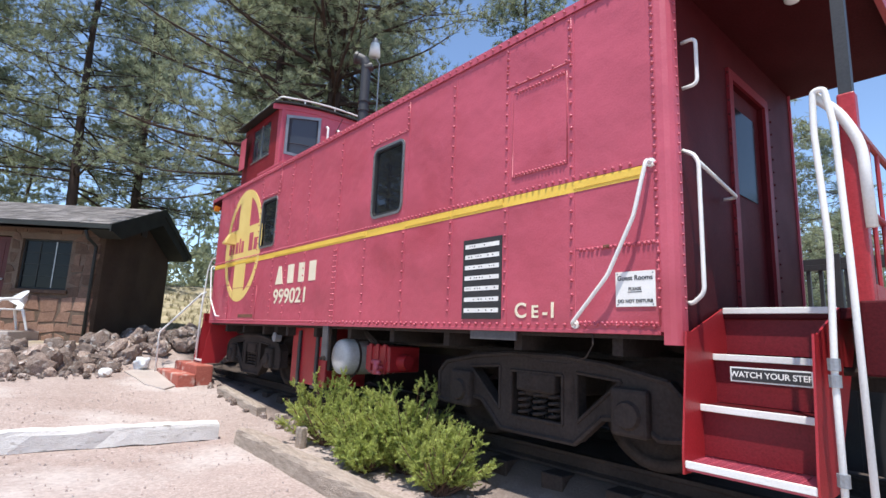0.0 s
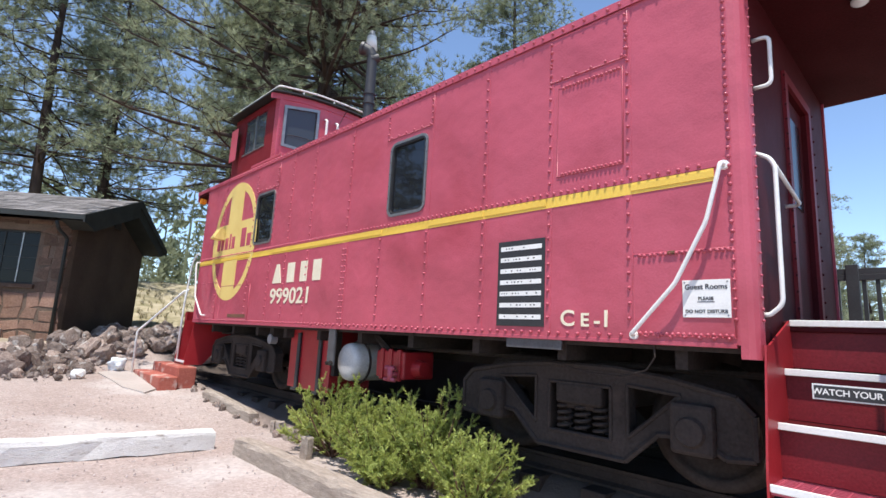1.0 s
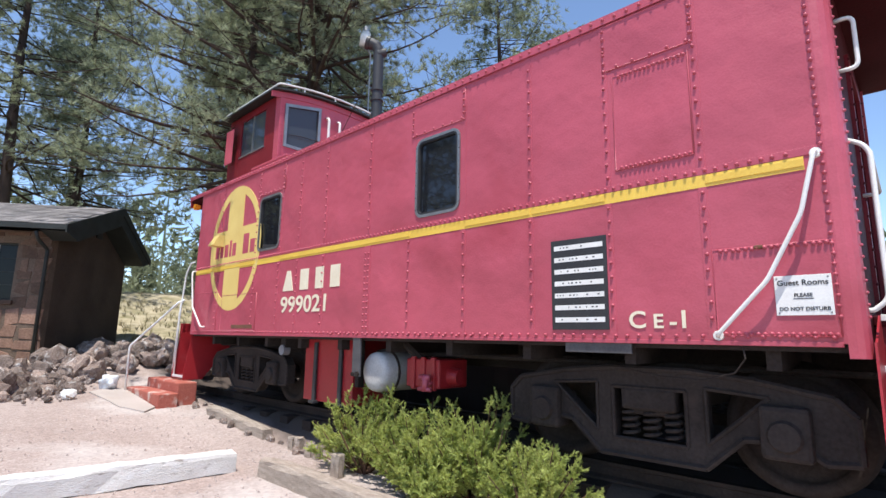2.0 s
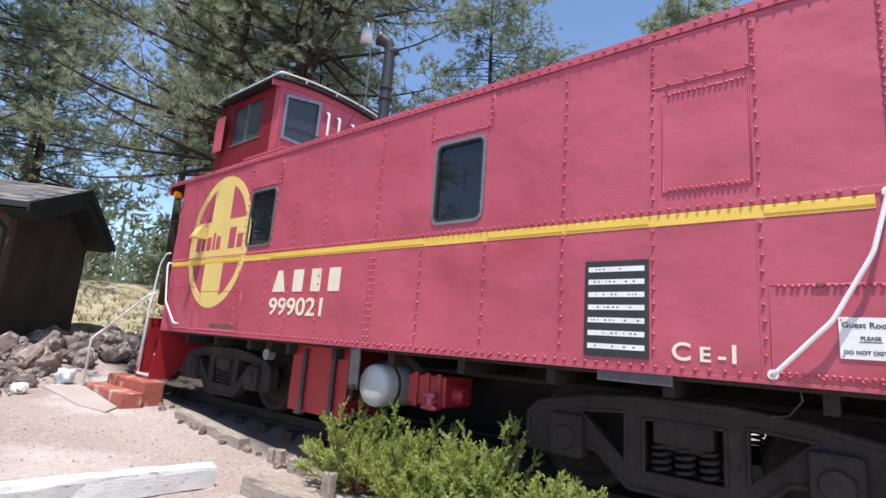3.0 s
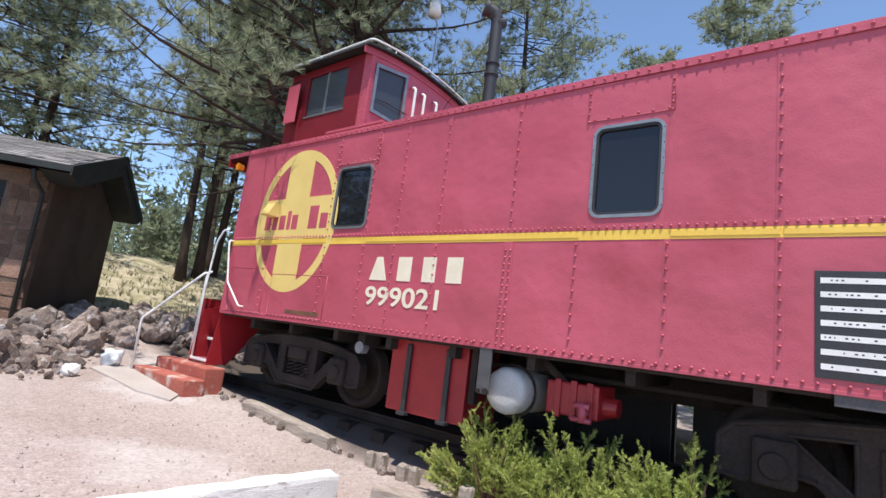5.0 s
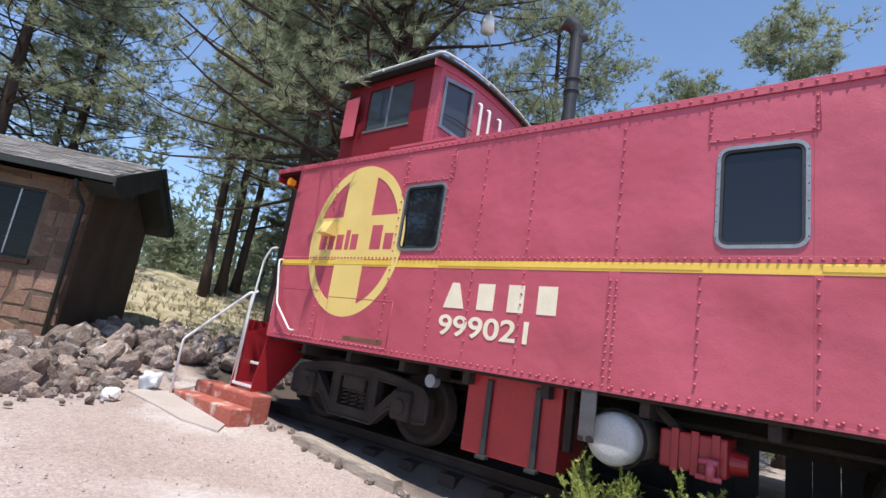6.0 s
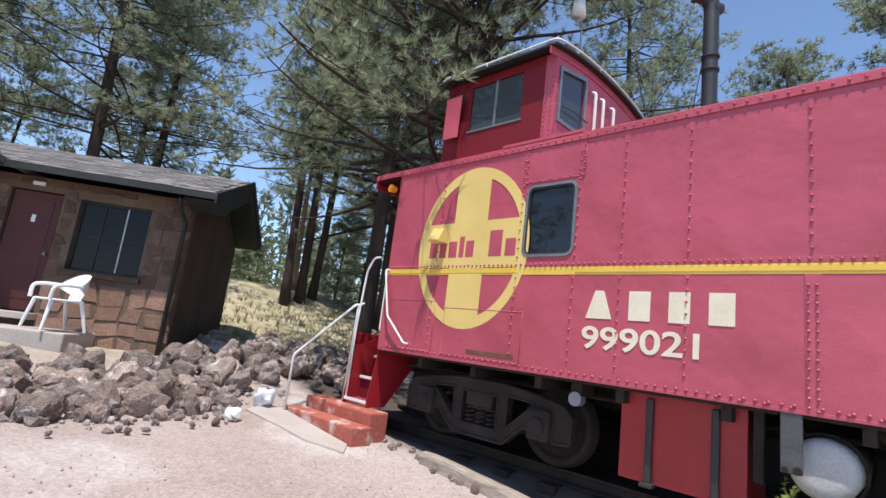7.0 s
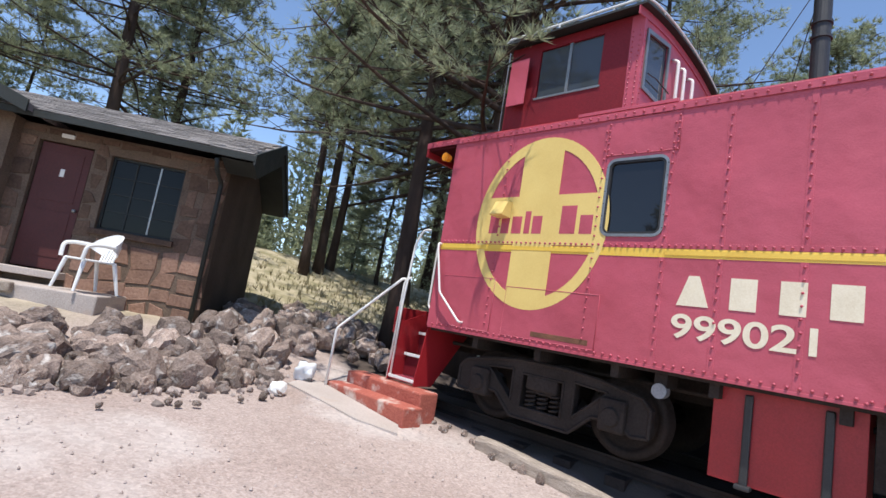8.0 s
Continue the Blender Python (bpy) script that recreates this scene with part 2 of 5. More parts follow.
def holed(bm, outer, holes, axis, a, b):
    """A plate of thickness a to b with real openings."""
    loops = []
    for poly in [outer, *holes]:
        vs = [bm.verts.new({"x": (a, p[0], p[1]), "y": (p[0], a, p[1]), "z": (p[0], p[1], a)}[axis]) for p in poly]
        loops += [bm.edges.new((vs[i], vs[(i + 1) % len(vs)])) for i in range(len(vs))]
    r = bmesh.ops.triangle_fill(bm, use_beauty=True, use_dissolve=False, edges=loops)
    faces = [f for f in r["geom"] if isinstance(f, bmesh.types.BMFace)]
    ex = bmesh.ops.extrude_face_region(bm, geom=faces)
    d = {"x": (b - a, 0, 0), "y": (0, b - a, 0), "z": (0, 0, b - a)}[axis]
    bmesh.ops.translate(bm, vec=d, verts=[v for v in ex["geom"] if isinstance(v, bmesh.types.BMVert)])
    bmesh.ops.recalc_face_normals(bm, faces=bm.faces)
    return bm


def rounded(y0, y1, z0, z1, r, n=5):
    out = []
    for cy, cz, a0 in ((y1 - r, z1 - r, 0), (y0 + r, z1 - r, 90), (y0 + r, z0 + r, 180), (y1 - r, z0 + r, 270)):
        for i in range(n + 1):
            a = radians(a0 + 90 * i / n)
            out.append((cy + r * math.cos(a), cz + r * math.sin(a)))
    return out


def ring_of(y0, y1, z0, z1, r, w):
    return rounded(y0, y1, z0, z1, r), rounded(y0 + w, y1 - w, z0 + w, z1 - w, max(0.01, r - w))


def lettering(text, size, m, depth=0.003, bold=0.0):
    """Letters of the built-in font as a thin bmesh, placed by the pose m, and their width."""
    cu = bpy.data.curves.new("letters", "FONT")
    cu.body, cu.size, cu.extrude, cu.offset = text, size, depth / 2, bold
    cu.align_x, cu.align_y = "CENTER", "CENTER"
    ob = bpy.data.objects.new("letters", cu)
    scene.collection.objects.link(ob)
    bpy.context.view_layer.update()
    me = ob.to_mesh()
    bm = bmesh.new()
    bm.from_mesh(me)
    ob.to_mesh_clear()
    bpy.data.objects.remove(ob)
    bpy.data.curves.remove(cu)
    bmesh.ops.transform(bm, matrix=m, verts=bm.verts)
    return bm


def on_side(y, z, x=-0.006, sx=1.0, sz=1.0):
    """The pose of lettering on the car's side, read from outside."""
    m = Matrix(((0, 0, -1, x), (-1, 0, 0, y), (0, 1, 0, z), (0, 0, 0, 1)))
    return m @ Matrix.Diagonal((sx, sz, 1, 1))


def dome(bm, p, n, r, h, seg=6):
    """A rivet head."""
    p, n = Vector(p), Vector(n).normalized()
    s = n.orthogonal().normalized()
    u = n.cross(s)
    rings = []
    for rr, hh in ((r, 0.0), (r * 0.75, h * 0.7)):
        rings.append([bm.verts.new(p + n * hh + rr * (math.cos(a) * s + math.sin(a) * u)) for a in (2 * math.pi * k / seg for k in range(seg))])
    top = bm.verts.new(p + n * h)
    for k in range(seg):
        bm.faces.new((rings[0][k], rings[0][(k + 1) % seg], rings[1][(k + 1) % seg], rings[1][k]))
        bm.faces.new((rings[1][k], rings[1][(k + 1) % seg], top))


def lerp(a, b, t):
    return a + (b - a) * t


# ground: one sheet to the horizon
def smooth(a, b, v):
    t = min(1.0, max(0.0, (v - a) / (b - a)))
    return t * t * (3 - 2 * t)


def gz(x, y):
    z = -0.40 + 0.09 * (min(max(y, 8.3), 13.5) - 8.3) * smooth(7.6, 9.0, y) + 0.03 * max(0.0, min(5.0, -x - 1.5))
    z += 0.40 * smooth(12.6, 15.0, y + 0.25 * min(0, x + 1)) * smooth(2.0, 0.0, x + 0.0)
    rise = 0.15 * (min(max(y, 13.5), 18.0) - 13.5) + 0.28 * (min(max(y, 18.0), 24.0) - 18.0) + 0.04 * (min(max(y, 24.0), 120.0) - 24.0)
    z += rise * max(smooth(-0.6, 1.6, x), smooth(19.5, 24.0, y))
    z = lerp(z, -0.115, smooth(0.25, 0.7, x) * smooth(3.4, 3.0, x) * smooth(13.6, 12.6, y) * smooth(-3, 0, y))
    return z


def axis_steps(lo, hi, a, b, fine):
    """Fine steps from a to b, growing ones outside."""
    out = list(np.arange(a, b + 1e-6, fine))
    s, v = fine, b
    while v < hi:
        s *= 1.35
        v += s
        out.append(v)
    s, v = fine, a
    while v > lo:
        s *= 1.35
        v -= s
        out.insert(0, v)
    return out


gx, gy = axis_steps(-1500, 1500, -6, 4, 0.14), axis_steps(-1500, 1500, 0, 18, 0.14)
verts = []
for yy in gy:
    for xx in gx:
        bumpy = 0.018 * noise.noise((xx * 1.1, yy * 1.1, 0)) + 0.01 * noise.noise((xx * 4, yy * 4, 3))
        verts.append((xx, yy, gz(xx, yy) + bumpy + (0.35 * noise.noise((xx * 0.12, yy * 0.12, 5)) if yy > 22 else 0)))
nx = len(gx)
faces = [(j * nx + i, j * nx + i + 1, (j + 1) * nx + i + 1, (j + 1) * nx + i) for j in range(len(gy) - 1) for i in range(nx - 1)]
me = bpy.data.meshes.new("ground")
me.from_pydata(verts, [], faces)
me.shade_smooth()


def ground_mat():
    """Gravel in the yard, dry pale grass on the rise behind it, stained soil with painted shade under the car."""
    m = GRAVEL.copy()
    m.name = "yard_gravel_and_meadow"
    N, L = m.node_tree.nodes, m.node_tree.links
    b = N["Principled BSDF"]
    src = b.inputs["Base Color"].links[0].from_socket
    geo = N.new("ShaderNodeNewGeometry")
    sep = N.new("ShaderNodeSeparateXYZ")
    L.new(geo.outputs["Position"], sep.inputs[0])
    n = N.new("ShaderNodeTexNoise")
    n.inputs["Scale"].default_value, n.inputs["Detail"].default_value = 0.9, 5
    L.new(geo.outputs["Position"], n.inputs["Vector"])

    def band(sock, lo, hi, jitter):
        a = N.new("ShaderNodeMath")
        a.operation = "MULTIPLY_ADD"
        a.inputs[1].default_value = jitter
        L.new(n.outputs[0], a.inputs[0])
        L.new(sock, a.inputs[2])
        r = N.new("ShaderNodeMapRange")
        r.inputs["From Min"].default_value, r.inputs["From Max"].default_value = lo, hi
        L.new(a.outputs[0], r.inputs["Value"])
        return r.outputs[0]

    def mixc(fac, a, c):
        x = N.new("ShaderNodeMix")
        x.data_type = "RGBA"
        L.new(fac, x.inputs["Factor"])
        L.new(a, x.inputs["A"])
        if isinstance(c, tuple):
            x.inputs["B"].default_value = (*c, 1)
        else:
            L.new(c, x.inputs["B"])
        return x.outputs["Result"]

    peb = N.new("ShaderNodeTexVoronoi")
    peb.inputs["Scale"].default_value = 28
    L.new(geo.outputs["Position"], peb.inputs["Vector"])
    hs = N.new("ShaderNodeHueSaturation")
    r = N.new("ShaderNodeMapRange")
    r.inputs["To Min"].default_value, r.inputs["To Max"].default_value = 0.86, 1.08
    sp = N.new("ShaderNodeSeparateColor")
    L.new(peb.outputs["Color"], sp.inputs[0])
    L.new(sp.outputs[0], r.inputs["Value"])
    L.new(r.outputs[0], hs.inputs["Value"])
    L.new(src, hs.inputs["Color"])
    gn = N.new("ShaderNodeTexNoise")
    gn.inputs["Scale"].default_value = 2.5
    gn.inputs["Detail"].default_value = 8
    L.new(geo.outputs["Position"], gn.inputs["Vector"])
    gr = N.new("ShaderNodeValToRGB")
    gr.color_ramp.elements[0].color, gr.color_ramp.elements[1].color = (0.23, 0.205, 0.115, 1), (0.43, 0.37, 0.26, 1)
    gr.color_ramp.elements[0].position, gr.color_ramp.elements[1].position = 0.35, 0.62
    L.new(gn.outputs[0], gr.inputs[0])
    # strip below the car: stained soil, its colour darkened further as shade
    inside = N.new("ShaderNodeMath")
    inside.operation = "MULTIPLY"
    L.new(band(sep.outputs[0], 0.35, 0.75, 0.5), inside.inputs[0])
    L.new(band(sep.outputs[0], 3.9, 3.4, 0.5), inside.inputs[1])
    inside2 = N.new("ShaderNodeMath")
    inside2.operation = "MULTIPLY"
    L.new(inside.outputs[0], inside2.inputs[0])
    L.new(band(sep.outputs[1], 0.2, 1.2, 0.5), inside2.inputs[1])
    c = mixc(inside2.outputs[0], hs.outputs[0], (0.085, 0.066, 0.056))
    c = mixc(band(sep.outputs[1], 15.0, 16.5, 1.5), c, gr.outputs[0])
    L.new(c, b.inputs["Base Color"])
    return m


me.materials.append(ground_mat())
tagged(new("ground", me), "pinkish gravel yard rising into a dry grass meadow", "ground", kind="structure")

# caboose
CAB = thing("caboose", (1.47, 7.0, 0.05), "faded red riveted steel railway caboose with yellow stripe", "caboose")
Y0, Y1, W = 2.12, 11.5, 2.76
ZB, ZE = 1.05, 3.575
WINDOWS = [(5.08, 5.73, 2.265, 3.15), (8.53, 9.20, 2.265, 3.125)]


def roof_z(x, edge, rise, half=1.38, over=0.0):
    u = (x - half) / (half + over)
    return edge + rise * (1 - abs(u) ** 2.2)


# side sheets with window openings, dented a little
def side_sheet(x_out, x_in, holes):
    bm = bmesh.new()
    holed(bm, [(Y0 + 0.1, ZB), (Y1 - 0.02, ZB), (Y1 - 0.02, ZE), (Y0 + 0.1, ZE)], holes, "x", x_out, x_in)
    return bm


opens = [rounded(a + 0.05, b - 0.05, c + 0.05, d - 0.05, 0.07) for a, b, c, d in WINDOWS]
part("side_wall", side_sheet(0.0, 0.05, opens), RED, CAB)
part("side_wall", side_sheet(W, W - 0.05, []), RED, CAB)
for s in (0, 1):
    pts = [(0.0, Y0 + 0.1), (0.008, Y0 + 0.06), (0.03, Y0 + 0.03), (0.06, Y0 + 0.01), (0.10, Y0), (0.12, Y0), (0.12, Y0 + 0.1)]
    pts = [(W - a, b) for a, b in pts][::-1] if s else pts
    part("corner_post", prism(bmesh.new(), pts, "z", 0.97, ZE), RED, CAB)
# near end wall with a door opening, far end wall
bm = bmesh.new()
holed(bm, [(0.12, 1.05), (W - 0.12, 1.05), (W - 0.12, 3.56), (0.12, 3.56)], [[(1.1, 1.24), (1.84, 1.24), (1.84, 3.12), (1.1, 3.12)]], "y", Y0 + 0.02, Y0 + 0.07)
# near end wall and door carry the roof's shade in their colour
part("end_wall", bm, RED_SHADED, CAB)
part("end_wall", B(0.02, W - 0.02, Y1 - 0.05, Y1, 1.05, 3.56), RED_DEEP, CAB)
end_door = part("end_door", B(1.105, 1.835, Y0 + 0.06, Y0 + 0.1, 1.245, 3.115), RED_SHADED, CAB)
part("door_pane", B(1.25, 1.69, Y0 + 0.05, Y0 + 0.058, 2.2, 2.95), GLASS_DULL, end_door)
part("door_frame", prism(bmesh.new(), [(1.02, 1.24), (1.02, 3.2), (1.92, 3.2), (1.92, 1.24), (1.84, 1.24), (1.84, 3.12), (1.1, 3.12), (1.1, 1.24)], "y", Y0 - 0.005, Y0 + 0.02), RED_HALF_SHADE, CAB)
part("floor", B(0.05, W - 0.05, Y0 + 0.08, Y1 - 0.06, 1.0, 1.08), UNDER, CAB)
part("centre_sill", B(1.2, 1.74, 1.16, 12.75, 0.72, 1.0), UNDER, CAB)
for yy in np.arange(2.6, 11.4, 0.9):
    part("cross_bearer", B(0.1, W - 0.1, yy - 0.04, yy + 0.04, 0.88, 1.0), UNDER, CAB)
# roof: curved sheet over the body and both platforms, with a turned-down riveted edge
bm = bmesh.new()
xs = np.linspace(-0.012, W + 0.012, 25)
outer = [(float(x), roof_z(float(x), 3.62, 0.42, over=0.045)) for x in xs]
inner = [(float(x), roof_z(float(x), 3.56, 0.42, over=0.045)) for x in xs][::-1]
prism(bm, outer + inner, "y", 1.18, 12.05)
part("roof", bm, RED_DEEP, CAB)
bm = bmesh.new()
for sgn, x in ((-1, -0.012), (1, W + 0.012)):
    prism(bm, [(x, 3.565), (x + sgn * 0.006, 3.565), (x + sgn * 0.008, 3.635), (x - sgn * 0.03, 3.66), (x - sgn * 0.03, 3.645), (x, 3.62)], "y", 1.18, 12.05)
part("eave_strip", bm, RED, CAB)
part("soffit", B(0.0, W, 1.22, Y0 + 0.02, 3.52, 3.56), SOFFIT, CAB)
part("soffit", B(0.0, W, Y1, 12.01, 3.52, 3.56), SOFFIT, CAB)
for yy in (1.18, 12.01):
    bm = bmesh.new()
    o = [(float(x), roof_z(float(x), 3.56, 0.42, over=0.045)) for x in np.linspace(-0.01, W + 0.01, 17)]
    prism(bm, o + [(W + 0.01, 3.44), (-0.01, 3.44)], "y", yy, yy + 0.04)
    part("roof_end", bm, RED_DEEP, CAB)

# window frames and panes
for a, b, c, d in WINDOWS:
    o, i = ring_of(a + 0.01, b - 0.01, c + 0.01, d - 0.01, 0.10, 0.03)
    bm = bmesh.new()
    holed(bm, o, [i], "x", -0.014, 0.0)
    fr = part("window_frame", bm, STEEL, CAB, "dull aluminium window frame with rounded corners")
    o, i = ring_of(a + 0.04, b - 0.04, c + 0.04, d - 0.04, 0.07, 0.022)
    bm = bmesh.new()
    holed(bm, o, [i], "x", -0.008, 0.03)
    part("gasket", bm, RUBBER, fr)
    part("pane", B(0.018, 0.024, a + 0.055, b - 0.055, c + 0.055, d - 0.055), GLASS, CAB, "dark reflective window pane")
    bm = bmesh.new()
    for k in range(6):
        for yy in (a + 0.02, b - 0.02):
            dome(bm, (-0.014, yy, lerp(c + 0.1, d - 0.1, k / 5)), (-1, 0, 0), 0.006, 0.004)
    part("screws", bm, UNDER, fr, kind="stuff")

# seam laps and plates on the side, each a thin sheet of its own
PLATES = [(2.94, 3.50, 2.325, 3.09), (2.24, 2.87, 1.09, 1.64), (5.03, 5.79, 3.20, 3.55), (8.47, 9.22, 3.155, 3.55), (2.90, 3.58, 3.16, 3.55), (9.1, 10.27, 1.10, 1.66), (10.45, 11.3, 1.10, 1.74)]
for a, b, c, d in PLATES:
    bm = bmesh.new()
    box(bm, -0.005, 0.0, a, b, c, d, 0.0015)
    part("patch_plate", bm, RED, CAB)
SEAMS = [2.88, 3.55, 4.26, 5.02, 5.79, 7.38, 8.0, 8.5, 9.22, 10.5]
for yy in SEAMS:
    if yy in (5.79,):
        continue
    bm = bmesh.new()
    box(bm, -0.004, 0.0, yy - 0.004, yy + 0.05, ZB + 0.01, ZE - 0.01, 0.001)
    part("seam_lap", bm, RED, CAB)
part("belt_rail", B(-0.006, 0.0, 2.24, 11.48, 2.165, 2.215, bev=0.002), RED, CAB)
part("stripe", B(-0.0045, 0.0, 2.33, 11.46, 2.078, 2.162), YELLOW, CAB, "yellow painted belt stripe")
for a, b in ((2.33, 2.88), (3.60, 4.26), (4.28, 5.02), (5.79, 8.5), (9.22, 11.46)):
    part("stripe_lap", B(-0.010, -0.0045, a, b, 2.10, 2.15, bev=0.002), YELLOW, CAB)
part("seam_lap", B(-0.004, 0.0, 6.48, 6.52, 2.22, 3.55), RED, CAB)
part("splice_plate", B(-0.008, 0.0, 6.45, 6.55, 1.05, 2.075, bev=0.002), RED, CAB)
part("side_sill", B(-0.008, 0.05, 2.24, 11.46, 1.03, 1.058, bev=0.003), RED, CAB)

# rivets: small domes in rows
bm = bmesh.new()
rv = random.Random(4)


def row_y(a, b, z, step, x=-0.004, n=(-1, 0, 0.15)):
    for k in range(int((b - a) / step) + 1):
        dome(bm, (x, a + k * step + rv.uniform(-0.004, 0.004), z + rv.uniform(-0.003, 0.003)), n, 0.0145, 0.020)


def row_z(y, a, b, step, x=-0.005):
    for k in range(int((b - a) / step) + 1):
        dome(bm, (x, y + rv.uniform(-0.003, 0.003), a + k * step), (-1, 0, 0), 0.0135, 0.019)


row_y(2.28, 11.42, 1.085, 0.085)
row_y(4.6, 7.3, 1.068, 0.17)
row_y(1.25, 12.0, 3.60, 0.10, -0.019)
for yy in SEAMS:
    row_z(yy + 0.02, 1.2, 2.05, 0.105)
    if yy not in (5.02, 5.79):
        row_z(yy + 0.02, 2.28, 3.5, 0.105)
row_y(2.42, 11.4, 2.19, 0.065, -0.006)
row_z(6.50, 2.28, 3.5, 0.105)
row_z(6.46 + 0.012, 1.15, 2.05, 0.07, -0.008)
row_z(6.54 - 0.012, 1.15, 2.05, 0.07, -0.008)
for a, b, c, d in PLATES:
    if d > 3.5:
        row_y(a + 0.04, b - 0.04, c + 0.015, 0.13, -0.005)
        row_z(a + 0.015, c, d, 0.07)
        row_z(b - 0.015, c, d, 0.07)
row_z(2.24, 1.2, 3.5, 0.06, -0.001)
for k in range(34):
    dome(bm, (0.09, Y0 - 0.001, 1.2 + 0.068 * k), (0, -1, 0), 0.010, 0.012)
for a, b, c, d in PLATES[:2]:
    for z in (c + 0.012, d - 0.012):
        row_y(a + 0.02, b - 0.02, z, 0.035, -0.004)
part("rivets", bm, RED, CAB, kind="stuff", smooth=True)
bm = bmesh.new()
for x in (0.98, 1.96):
    for k in range(16):
        dome(bm, (x, Y0 - 0.002, 1.34 + 0.12 * k), (0, -1, 0), 0.012, 0.014)
part("end_rivets", bm, RED_SHADED, CAB, kind="stuff", smooth=True)
# weld beads round the let-in plates
for a, b, c, d in PLATES:
    bm = bmesh.new()
    tube(bm, [(-0.004, a, c), (-0.004, a, d), (-0.004, b, d), (-0.004, b, c), (-0.004, a, c)], 0.006, 6)
    part("weld_bead", bm, RED, CAB, smooth=True)

part("latch", B(-0.022, -0.004, 2.58, 2.63, 1.622, 1.646, bev=0.006), RUST, CAB, "small dark latch handle")
part("slot_plate", B(-0.008, 0.0, 9.17, 9.86, 1.135, 1.19, bev=0.002), RUST, CAB, "rust brown slotted plate")

# round emblem: ring, upright bar, two arms, blank name band
cy, cz, R = 9.99, 2.44, 1.025
bm = bmesh.new()
ang = [2 * math.pi * k / 64 for k in range(64)]
holed(bm, [(cy + 0.865 * R * math.cos(a), cz + R * math.sin(a)) for a in ang], [[(cy + 0.865 * (R - 0.13) * math.cos(a), cz + (R - 0.13) * math.sin(a)) for a in ang]], "x", -0.0062, 0.0)
box(bm, -0.0066, 0, cy - 0.25, cy + 0.29, cz - R + 0.05, cz + R - 0.05)
box(bm, -0.0070, 0, cy - 0.78, cy + 0.78, 2.17, 2.755)
emblem = part("emblem", bm, YELLOW_PALE, CAB, "pale yellow painted ring and cross emblem")
lay = [(0.68, 0.14, 0.31), (0.50, 0.12, 0.21), (0.34, 0.14, 0.21), (0.16, 0.08, 0.27), (0.05, 0.13, 0.21), (-0.32, 0.19, 0.32), (-0.56, 0.15, 0.21)]
for dy, w, h in lay:
    part("name_block", B(-0.0088, -0.006, cy + dy - w, cy + dy, 2.30, 2.30 + h, bev=0.0006), RED, emblem, "dull red block across the emblem")

# lettering; the railway's mark stands as plain blocks
for y_mid, w, top in ((8.215, 0.27, 0.09), (7.815, 0.20, 0.20), (7.46, 0.18, 0.18), (7.12, 0.20, 0.20)):
    bm = bmesh.new()
    prism(bm, [(y_mid - w / 2, 1.64), (y_mid + w / 2, 1.64), (y_mid + top / 2, 1.915), (y_mid - top / 2, 1.915)], "x", -0.0062, -0.0005)
    part("reporting_block", bm, CREAM, CAB, "cream painted block under the stripe")
bm = lettering("999021", 0.30, on_side(7.80, 1.442, sx=1.30), bold=0.005)
part("car_number", bm, CREAM, CAB, "cream painted car number")
bm = lettering("C", 0.165, on_side(3.39, 1.19, sx=1.1), bold=0.003)
for txt, yy, zz, size in (("E", 3.245, 1.18, 0.135), ("-", 3.145, 1.18, 0.15), ("1", 3.075, 1.19, 0.165)):
    b2 = lettering(txt, size, on_side(yy, zz, sx=1.1), bold=0.003)
    t2 = bpy.data.meshes.new("t")
    b2.to_mesh(t2)
    b2.free()
    bm.from_mesh(t2)
    bpy.data.meshes.remove(t2)
part("class_mark", bm, CREAM, CAB, "cream painted class letters")
plac = part("placard", B(-0.010, -0.0005, 3.60, 4.08, 1.125, 1.84, bev=0.001), BLACK_PAINT, CAB, "black painted data panel")
for k in range(7):
    z = 1.775 - k * 0.0955
    bar = part("line", B(-0.0125, -0.010, 3.63, 4.05, z - 0.020, z + 0.018), WHITE_PAINT, plac, "white line of unreadable print")
    bm = bmesh.new()
    rr = random.Random(k)
    y = 4.03
    while y > 3.68:
        w = rr.uniform(0.012, 0.03)
        if rr.random() < 0.5:
            box(bm, -0.0135, -0.0125, y - w * 0.6, y, z - 0.005, z + 0.005)
        y -= w + 0.008
    if bm.verts:
        part("print", bm, BLACK_PAINT, plac, kind="stuff")
    else:
        bm.free()
SIGN = thing("notice_sign", (-0.012, 2.40, 1.21), "small white metal notice screwed to the red car side", "sign")
part("plate", B(-0.014, -0.006, 2.26, 2.54, 1.21, 1.445, bev=0.0015), WHITE_PAINT, SIGN)
for txt, z, size, sx in (("Guest Rooms", 1.40, 0.046, 0.98), ("PLEASE", 1.327, 0.029, 1.0), ("DO NOT DISTURB", 1.247, 0.030, 1.0)):
    part("words", lettering(txt, size, on_side(2.40, z, -0.0155, sx), 0.002, 0.0006), BLACK_PAINT, SIGN)
part("underline", B(-0.0155, -0.014, 2.35, 2.45, 1.305, 1.309), BLACK_PAINT, SIGN)
bm = bmesh.new()
for yy in (2.275, 2.525):
    for zz in (1.225, 1.43):
        dome(bm, (-0.014, yy, zz), (-1, 0, 0), 0.006, 0.004)
part("screws", bm, STEEL, SIGN, kind="stuff")

